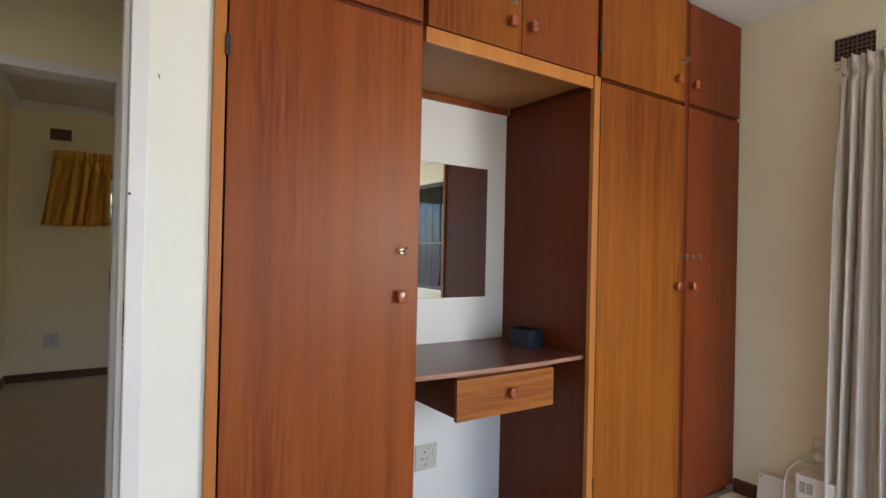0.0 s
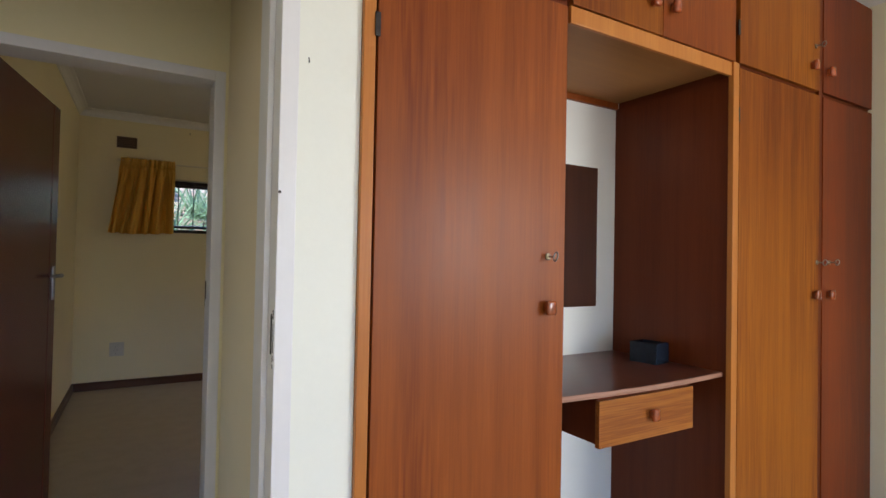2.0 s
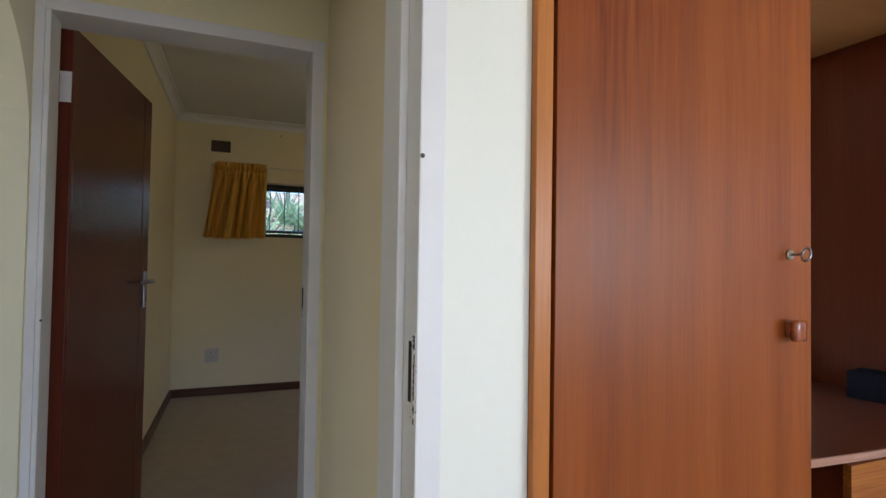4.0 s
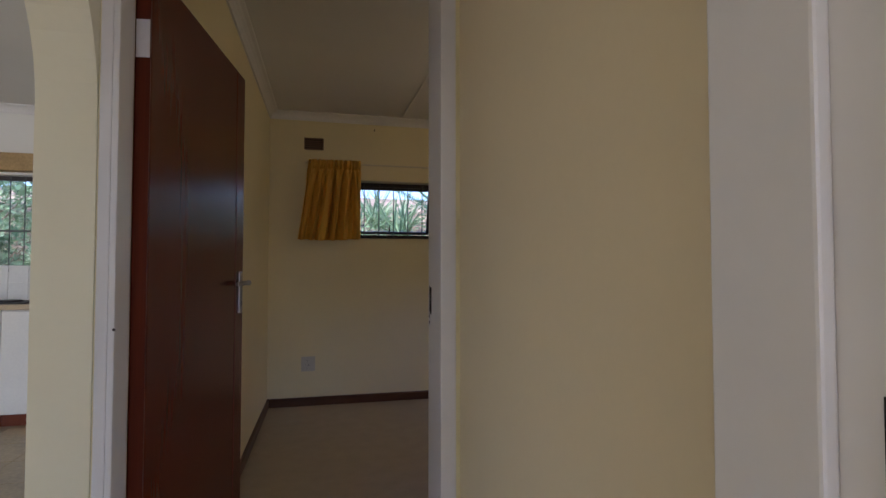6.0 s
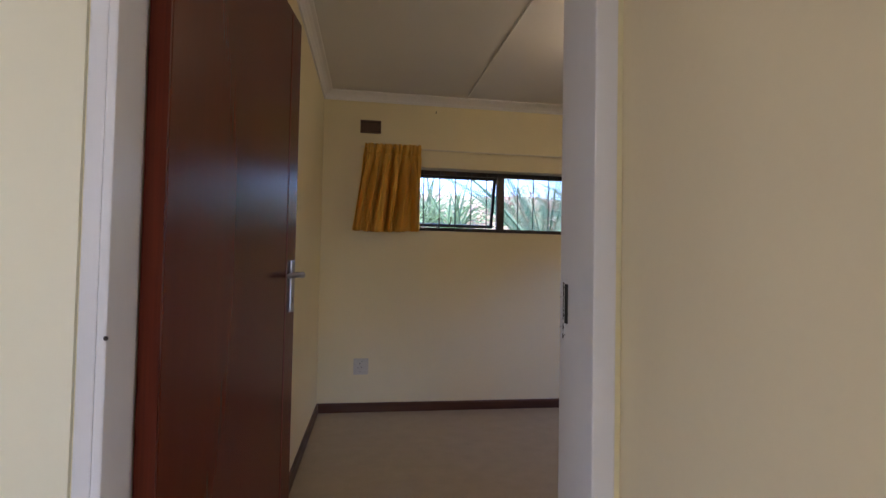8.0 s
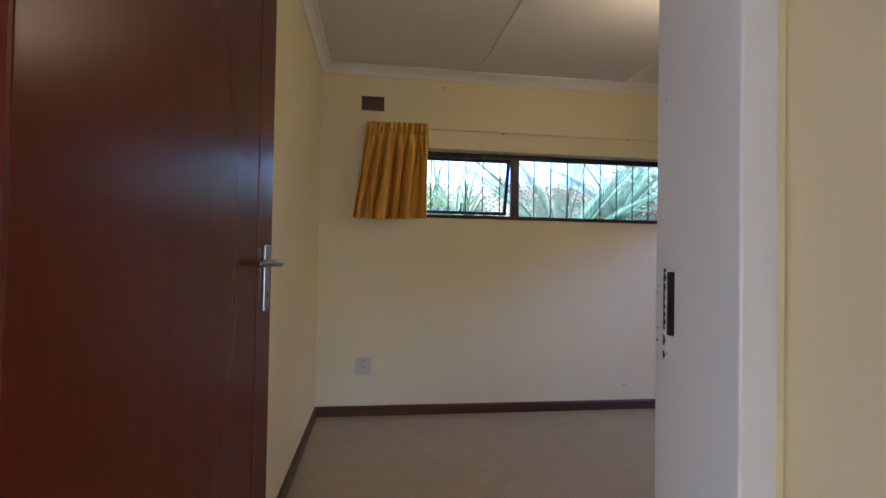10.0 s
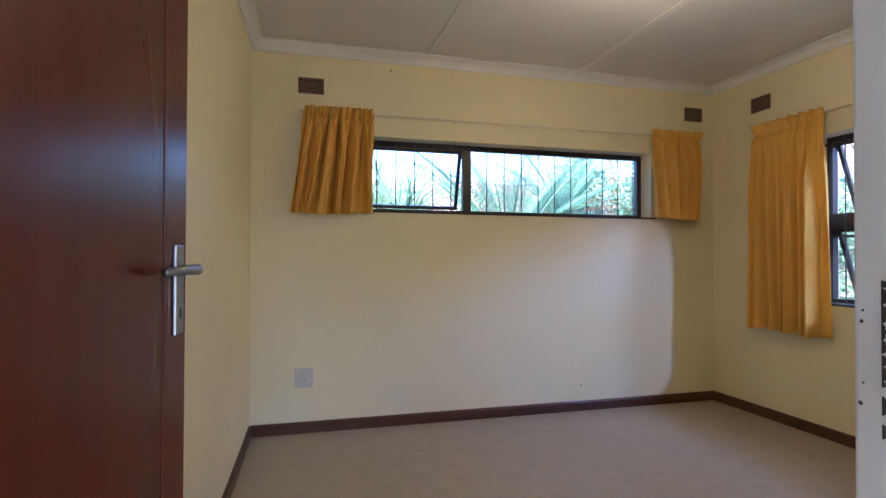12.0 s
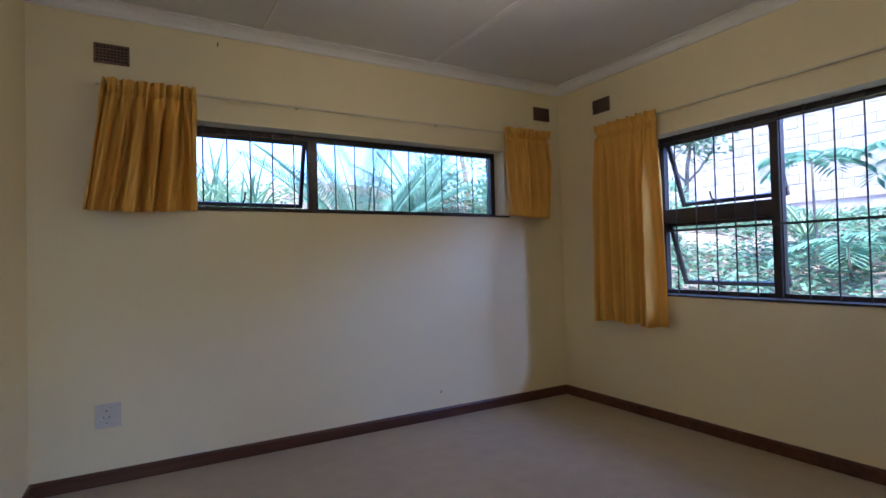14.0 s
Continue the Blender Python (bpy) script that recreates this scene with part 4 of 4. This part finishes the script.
bulb.location = (2.12, 5.05, H - 0.32)

# ---- kitchen sliver ----
base = thing("base_cabinet", "cream kitchen base cabinet with a plain door", "cabinet")
part("body", boxes((-1.755, -1.28, 6.60, 7.095, 0.10, 0.90)), CABINET, base)
part("cabinet_door", boxes((-1.745, -1.29, 6.58, 6.598, 0.115, 0.89), bevel=0.002), CABINET, base)
part("plinth", boxes((-1.755, -1.28, 6.65, 6.67, 0, 0.10)), DARKWOOD, base)
oven = thing("oven", "built-in oven with a black glass door and white panel", "oven")
part("body", boxes((-2.37, -1.76, 6.60, 7.095, 0.10, 0.90)), CABINET, oven)
part("oven_door", boxes((-2.36, -1.77, 6.575, 6.598, 0.13, 0.76), bevel=0.003), HOLE, oven, "black glass oven door")
part("control_panel", boxes((-2.36, -1.77, 6.578, 6.598, 0.775, 0.89), bevel=0.003), PLASTIC, oven)
part("plinth", boxes((-2.37, -1.76, 6.65, 6.67, 0, 0.10)), DARKWOOD, oven)
part("handle", tube(bmesh.new(), [(-2.33, 6.545, 0.72), (-1.80, 6.545, 0.72)], 0.008, 8), CHROME, oven)
top = thing("worktop", "tan laminate kitchen worktop", "worktop")
part("slab", boxes((-3.29, -0.9, 6.56, 7.095, 0.905, 0.945), bevel=0.003), WORKTOP, top)
hob = thing("hob", "black ring hob set in the worktop", "hob")
part("hob_plate", boxes((-2.38, -1.62, 6.62, 7.0, 0.946, 0.955), bevel=0.002), IRON, hob)
for hx in (-2.2, -1.80):
    bm = bmesh.new()
    lathe(bm, [(0.09, 0), (0.09, 0.012), (0.08, 0.014)], (hx, 6.80, 0.9555), "z", 24)
    part("hob_ring", bm, IRON, hob)
for k, (x0, x1) in enumerate(((-3.29, -2.38), (-1.27, -0.92))):
    c = thing("base_cabinet", "cream kitchen base cabinet with a plain door", "cabinet")
    part("body", boxes((x0, x1, 6.60, 7.095, 0.10, 0.90)), CABINET, c)
    part("cabinet_door", boxes((x0 + 0.01, x1 - 0.01, 6.58, 6.598, 0.115, 0.89), bevel=0.002), CABINET, c)
pel = thing("pelmet", "tan wooden pelmet over the kitchen window", "pelmet")
part("board", boxes((-3.05, -1.15, 6.99, 7.098, 2.05, 2.20), bevel=0.003), PELMET, pel)

# ---- garden ----
def bank(x, y):
    """Height of the garden ground: a bank rising to the north and the east."""
    north = max(0.0, min(y, 16) - 7.9)
    east = max(0.0, min(x, 15) - 5.3) * max(0.0, min(1.0, (y + 2.5) / 3.5))
    t = math.hypot(north, east * 0.8)
    top = 2.3 + 1.1 * north / (north + east + 0.01)
    base = -0.12 + top * (1 - math.exp(-t / 4.0)) + 0.03 * t
    if x < 5 and y < 7.6:
        base = min(base, -0.10)
    return base + 0.07 * noise.noise(Vector((x * 0.7, y * 0.7, 0))) * min(1, t)


bm = bmesh.new()
gx = [-400, -120, -40, -16] + [-9 + 0.5 * k for k in range(57)] + [22, 30, 50, 130, 400]
gy = [-400, -120, -40, -14] + [-8 + 0.5 * k for k in range(57)] + [24, 35, 60, 150, 400]
gv = [[bm.verts.new((x, y, bank(x, y) - (0.35 if -5.4 < x < 4.05 and -2.7 < y < 7.3 else 0))) for x in gx] for y in gy]
for j in range(len(gy) - 1):
    for i in range(len(gx) - 1):
        bm.faces.new((gv[j][i], gv[j][i + 1], gv[j + 1][i + 1], gv[j + 1][i]))
tagged(part("ground", bm, SOIL, kind="structure", smooth=True), "sloping brown garden soil", "ground")


def leaf_quad(bm, base, way, width, length, droop=0.0, twist=0.0):
    """A folded pointed leaf of four faces."""
    way = Vector(way).normalized()
    side = way.cross(Vector((0, 0, 1)))
    if side.length < 0.05:
        side = Vector((1, 0, 0))
    side.normalize()
    side = Matrix.Rotation(twist, 3, way) @ side
    b = Vector(base)
    mid = b + way * length * 0.5 + Vector((0, 0, -droop * 0.3))
    tip = b + way * length + Vector((0, 0, -droop))
    v = [bm.verts.new(p) for p in (b, mid + side * width * 0.5, tip, mid - side * width * 0.5)]
    bm.faces.new(v[:3]), bm.faces.new((v[0], v[2], v[3]))


def ground_cover():
    rnd = random.Random(21)
    for nm, mt, zone, cnt, label in (
            ("ground_cover", LEAF, (5.2, 12.0, 0.0, 12.0), 44000, "dense low green ground cover on the bank"),
            ("ground_cover", LEAF2, (-6.0, 6.0, 8.0, 12.5), 16000, "low leafy green cover under the windows")):
        bm = bmesh.new()
        for _ in range(cnt):
            x, y = rnd.uniform(zone[0], zone[1]), rnd.uniform(zone[2], zone[3])
            if noise.noise(Vector((x * 0.6, y * 0.6, 4))) < -0.30:
                continue
            z = bank(x, y) + rnd.uniform(0.02, 0.22)
            a = rnd.uniform(0, 6.28)
            leaf_quad(bm, (x, y, z), (math.cos(a), math.sin(a), rnd.uniform(-0.1, 0.9)), rnd.uniform(0.035, 0.075), rnd.uniform(0.06, 0.13), 0.02, rnd.uniform(-0.6, 0.6))
        tagged(part(nm, bm, mt, kind="stuff"), label, "ground cover")


def cycad(x, y, size, seed, z=None):
    rnd = random.Random(seed)
    z = bank(x, y) if z is None else z
    root = thing("cycad", "large cycad with arching feathery fronds on the bank", "cycad", "cycads", (x, y, z))
    bm = bmesh.new()
    lathe(bm, [(0.17 * size, -0.1), (0.19 * size, 0.15 * size), (0.14 * size, 0.32 * size), (0.05, 0.36 * size)], (0, 0, 0), "z", 14)
    part("trunk", bm, BARK, root)
    for k in range(26):
        bm = bmesh.new()
        a = k * 2.4 + rnd.uniform(-0.2, 0.2)
        lift = 0.35 + 0.9 * (k / 26) + rnd.uniform(-0.1, 0.1)
        L = size * rnd.uniform(1.1, 1.45)
        p, d = Vector((0, 0, 0.32 * size)), Vector((math.cos(a) * math.cos(lift), math.sin(a) * math.cos(lift), math.sin(lift)))
        pts = [p.copy()]
        for s in range(24):
            d = (d + Vector((0, 0, -0.028))).normalized()
            p = p + d * L / 24
            pts.append(p.copy())
            side = d.cross(Vector((0, 0, 1))).normalized()
            ln = 0.20 * size * math.sin(math.pi * min(1, (s + 3) / 27)) ** 0.6
            for q in (-1, 1):
                leaf_quad(bm, p, side * q + d * 0.75 + Vector((0, 0, 0.25)), 0.016 * size, ln)
                leaf_quad(bm, p - d * L / 48, side * q + d * 0.75 + Vector((0, 0, 0.25)), 0.016 * size, ln)
        tube(bm, pts, 0.009 * size, 5, 0.3)
        part("frond", bm, FROND, root)
    return root


def strap_plant(x, y, size, seed, material=LEAF2, count=26, width=0.05, label="clump of tall strap-shaped green leaves"):
    rnd = random.Random(seed)
    root = thing("leafy_clump", label, "plant", "leafy clumps", (x, y, bank(x, y)))
    bm = bmesh.new()
    for k in range(count):
        a = rnd.uniform(0, 6.28)
        lean = rnd.uniform(0.15, 0.9)
        L = size * rnd.uniform(0.6, 1.15)
        p = Vector((rnd.uniform(-0.12, 0.12), rnd.uniform(-0.12, 0.12), -0.03))
        d = Vector((math.cos(a) * lean, math.sin(a) * lean, 1)).normalized()
        side = Vector((-math.sin(a), math.cos(a), 0))
        prev = None
        for s in range(7):
            w = width * size * math.sin(math.pi * (0.12 + 0.88 * s / 6.001)) ** 0.7
            if s == 6:
                w = 0.002
            cur = (bm.verts.new(p - side * w / 2), bm.verts.new(p + side * w / 2))
            if prev:
                bm.faces.new((prev[0], prev[1], cur[1], cur[0]))
            prev = cur
            p = p + d * L / 6
            d = (d + Vector((math.cos(a), math.sin(a), 0)) * 0.09 + Vector((0, 0, -0.12 * lean - 0.03 * s))).normalized()
    part("leaves", bm, material, root)
    return root


def tree(x, y, height, crown, seed, material=LEAF, leaves=5200, label="slender garden tree with an open leafy crown"):
    rnd = random.Random(seed)
    z = bank(x, y)
    root = thing("tree", label, "tree", "trees", (x, y, z))
    bm = bmesh.new()
    tips = []
    def grow(p, d, length, r, level):
        pts = [p.copy()]
        for s in range(5):
            d = (d + Vector((rnd.uniform(-0.16, 0.16), rnd.uniform(-0.16, 0.16), 0.05))).normalized()
            p = p + d * length / 5
            pts.append(p.copy())
        tube(bm, pts, r, 7 if level == 0 else 5, 0.55)
        if level < 3:
            for _ in range(4 if level == 0 else 3):
                q = pts[rnd.choice((3, 4, 5))]
                a = rnd.uniform(0, 6.28)
                nd = (d * 0.5 + Vector((math.cos(a), math.sin(a), rnd.uniform(0.1, 0.7)))).normalized()
                grow(q.copy(), nd, length * 0.55 * rnd.uniform(0.8, 1.2) * crown, r * 0.45, level + 1)
        else:
            tips.extend(pts[2:])
    grow(Vector((0, 0, -0.1)), Vector((0.05, 0.03, 1)), height * 0.5, 0.035 * height / 2, 0)
    part("trunk", bm, BARK, root)
    bm = bmesh.new()
    for _ in range(leaves):
        c = rnd.choice(tips) + Vector((rnd.gauss(0, 0.16), rnd.gauss(0, 0.16), rnd.gauss(0, 0.13)))
        a = rnd.uniform(0, 6.28)
        leaf_quad(bm, c, (math.cos(a), math.sin(a), rnd.uniform(-0.6, 0.5)), rnd.uniform(0.04, 0.075), rnd.uniform(0.09, 0.16), 0.02, rnd.uniform(-1, 1))
    part("crown", bm, material, root)
    return root


def bush(x, y, size, seed, material=LEAF, count=1500, label="rounded leafy shrub on the bank"):
    rnd = random.Random(seed)
    root = thing("shrub", label, "shrub", "shrubs", (x, y, bank(x, y)))
    bm = bmesh.new()
    for _ in range(9):
        a = rnd.uniform(0, 6.28)
        tube(bm, [(0, 0, -0.05), (math.cos(a) * size * 0.25, math.sin(a) * size * 0.25, size * 0.35), (math.cos(a) * size * 0.5, math.sin(a) * size * 0.5, size * rnd.uniform(0.5, 0.9))], 0.012, 5, 0.4)
    part("stems", bm, BARK, root)
    bm = bmesh.new()
    lumps = [(rnd.uniform(-0.45, 0.45) * size, rnd.uniform(-0.45, 0.45) * size, rnd.uniform(0.25, 0.85) * size) for _ in range(14)]
    for _ in range(count):
        cx, cy, cz = rnd.choice(lumps)
        v = Vector((rnd.gauss(0, 1), rnd.gauss(0, 1), rnd.gauss(0, 1))).normalized() * size * 0.24 * rnd.uniform(0.6, 1.1)
        leaf_quad(bm, Vector((cx, cy, cz)) + v, v + Vector((0, 0, 0.05)), rnd.uniform(0.04, 0.08), rnd.uniform(0.07, 0.14), 0.03, rnd.uniform(-0.8, 0.8))
    part("foliage", bm, material, root)
    return root


def palm_sapling(x, y, height, size, seed):
    """A bare leaning stem with drooping feathered leaves."""
    rnd = random.Random(seed)
    root = thing("palm_sapling", "slender sapling with large drooping feathered leaves on the bank", "palm", "palm saplings", (x, y, bank(x, y)))
    lean = rnd.uniform(-0.12, 0.12)
    part("trunk", tube(bmesh.new(), [(0, 0, -0.05), (lean * 0.4, 0.03, height * 0.5), (lean, 0.02, height)], 0.022, 6, 0.5), BARK, root)
    for k in range(9):
        bm = bmesh.new()
        a = k * 2.4 + rnd.uniform(-0.3, 0.3)
        p = Vector((lean, 0.02, height - 0.03 * (k % 3)))
        d = Vector((math.cos(a), math.sin(a), rnd.uniform(0.3, 1.0))).normalized()
        long = size * rnd.uniform(0.75, 1.1)
        pts = [p.copy()]
        for q in range(12):
            d = (d + Vector((0, 0, -0.10))).normalized()
            p = p + d * long / 12
            pts.append(p.copy())
            if q < 2:
                continue
            side = d.cross(Vector((0, 0, 1))).normalized()
            length = 0.42 * size * math.sin(math.pi * (q + 1) / 14) ** 0.7
            for way in (-1, 1):
                leaf_quad(bm, p, side * way + d * 0.5, 0.085 * size, length, 0.10 * size)
        tube(bm, pts, 0.007, 5, 0.4)
        part("frond", bm, FROND, root)
    return root


ground_cover()
for x, y, height, size, seed in ((8.3, 6.75, 1.35, 0.75, 3), (8.6, 5.6, 1.25, 0.95, 5), (7.6, 6.1, 0.45, 0.7, 8), (9.3, 4.6, 1.3, 1.0, 12), (7.6, 4.6, 0.5, 0.8, 15)):
    palm_sapling(x, y, height, size, seed)
cycad(2.95, 9.0, 1.30, 2)
cycad(4.3, 10.2, 0.95, 7)
for k, (x, y, s) in enumerate(((0.9, 9.0, 1.0), (1.4, 9.3, 1.2), (1.75, 9.3, 0.9), (0.3, 9.6, 1.2), (1.2, 10.2, 1.4), (2.0, 10.6, 1.5), (0.5, 8.7, 0.7), (-0.4, 9.4, 1.1), (1.7, 11.3, 1.4))):
    strap_plant(x, y, s * 0.72, 30 + k, BANANA if k % 3 == 0 else LEAF2, 24 if k % 3 == 0 else 60, 0.08 if k % 3 == 0 else 0.028, "clump of broad bright green leaves" if k % 3 == 0 else "clump of tall strap-shaped green leaves")
for k, (x, y, s) in enumerate(((5.4, 11.4, 1.2), (6.0, 10.2, 1.1), (6.4, 10.8, 1.3), (-1.2, 11.0, 1.0), (-2.6, 10.5, 1.6), (-4.0, 11.0, 1.9), (7.6, 8.9, 1.2), (-3.2, 9.2, 0.9), (-2.2, 9.0, 0.8), (12.5, -6.5, 2.0), (6.9, -3.6, 0.9), (1.0, 12.6, 0.7), (-5.5, 10.5, 1.9))):
    bush(x, y, s, 60 + k, LEAF if k % 2 else LEAF2)
for k, (x, y, s) in enumerate(((9.4, 7.4, 0.9), (7.9, 9.3, 0.6))):
    strap_plant(x, y, s, 90 + k, LEAF2, 22, 0.07, "young plant with long arching leaves")
tree(9.6, 9.6, 3.2, 0.9, 4, LEAF, 1100)
tree(7.2, 13.2, 4.0, 1.0, 14, LEAF, 1600)
tree(-3.0, 15.0, 4.5, 1.1, 17, LEAF, 2200)
tree(12.0, -4.6, 4.6, 1.1, 23)
bm = bmesh.new()
rnd = random.Random(77)
for _ in range(520):
    x, y = rnd.uniform(3.0, 8.0), rnd.uniform(9.6, 13.0)
    a = rnd.uniform(0, 6.28)
    z = bank(x, y)
    tube(bm, [(x, y, z), (x + 0.25 * math.cos(a), y + 0.25 * math.sin(a), z + rnd.uniform(0.15, 0.5)), (x + 0.6 * math.cos(a), y + 0.6 * math.sin(a), z + rnd.uniform(0.05, 0.4))], 0.009, 4, 0.4)
tagged(part("dry_branches", bm, DRY, kind="stuff"), "tangle of dry pinkish-brown branches on the bank", "dry branches")

# block wall beyond the bank
wall_x = 13.0
backing = structure("garden_wall", [(wall_x + 0.004, wall_x + 0.2, -3, 15, 1.6, 5.2)], BLOCK, "pale blockwork boundary wall behind the garden", "garden wall")
me_b = bpy.data.meshes.new("block")
bm = boxes((0, 0.05, 0.004, 0.396, 0.004, 0.196), bevel=0.004)
bm.to_mesh(me_b)
bm.free()
me_b.materials.append(BLOCK)
count = 0
for j in range(14):
    for i in range(21):
        o = new("block", me_b)
        o.parent = backing
        o.location = (wall_x + 0.012 * ((i * 7 + j * 3) % 3) / 3 - 0.03, 4.4 + i * 0.4 + (0.2 if j % 2 else 0), 2.2 + j * 0.2)
        count += 1
me_t = bpy.data.meshes.new("splash_tile")
bm = boxes((0.002, 0.148, -0.006, 0, 0.002, 0.148), bevel=0.001)
bm.to_mesh(me_t)
bm.free()
me_t.materials.append(SPLASH)
splash = bpy.data.objects["wall_kitchen_north"]
for i in range(14):
    o = new("splash_tile", me_t)
    o.parent = splash
    o.location = (-3.0 + i * 0.15, 7.099, 0.95)
    o2 = new("splash_tile", me_t)
    o2.parent = splash
    o2.location = (-3.0 + i * 0.15, 7.099, 1.10)
me_f = bpy.data.meshes.new("floor_tile")
bm = boxes((0.003, 0.397, 0.003, 0.397, 0, 0.006), bevel=0.001)
bm.to_mesh(me_f)
bm.free()
me_f.materials.append(TILE)
kf = bpy.data.objects["floor_kitchen"]
for i in range(8):
    for j in range(8):
        o = new("floor_tile", me_f)
        o.parent = kf
        o.location = (-3.25 + i * 0.4 - 0.02, 3.35 + j * 0.4, 0.0)

# the neighbour's house across the lawn
house = thing("house", "white rendered neighbouring house with a gabled tiled roof", "house", at=(13.2, -9.6, -0.15), rz=-4)
bm = boxes((-4, 4, -3, 3, 0, 2.7))
g = [[bm.verts.new((x, y, z)) for y, z in ((-3, 2.7), (3, 2.7), (0, 4.5))] for x in (-4, 4)]
for tri in g:
    bm.faces.new(tri)
part("wall", bm, PLASTER, house)
bm = bmesh.new()
for sgn in (-1, 1):
    v = [bm.verts.new(c) for c in ((-4.3, sgn * 3.4, 2.5), (4.3, sgn * 3.4, 2.5), (4.3, 0, 4.62), (-4.3, 0, 4.62), (-4.3, sgn * 3.4, 2.62), (4.3, sgn * 3.4, 2.62), (4.3, 0, 4.74), (-4.3, 0, 4.74))]
    for q in ((0, 1, 2, 3), (4, 5, 6, 7), (0, 1, 5, 4), (1, 2, 6, 5), (3, 0, 4, 7)):
        bm.faces.new([v[i] for i in q])
part("roof", bm, OUTWALL, house, "tan tiled roof")
for x in (-2.4, 0.4, 2.6):
    w = part("window", boxes((x - 0.6, x + 0.6, 2.97, 3.03, 1.0, 2.1)), WINFR, house)
    part("pane", boxes((x - 0.54, x - 0.03, 3.031, 3.036, 1.06, 2.04), (x + 0.03, x + 0.54, 3.031, 3.036, 1.06, 2.04)), HOLE, w)
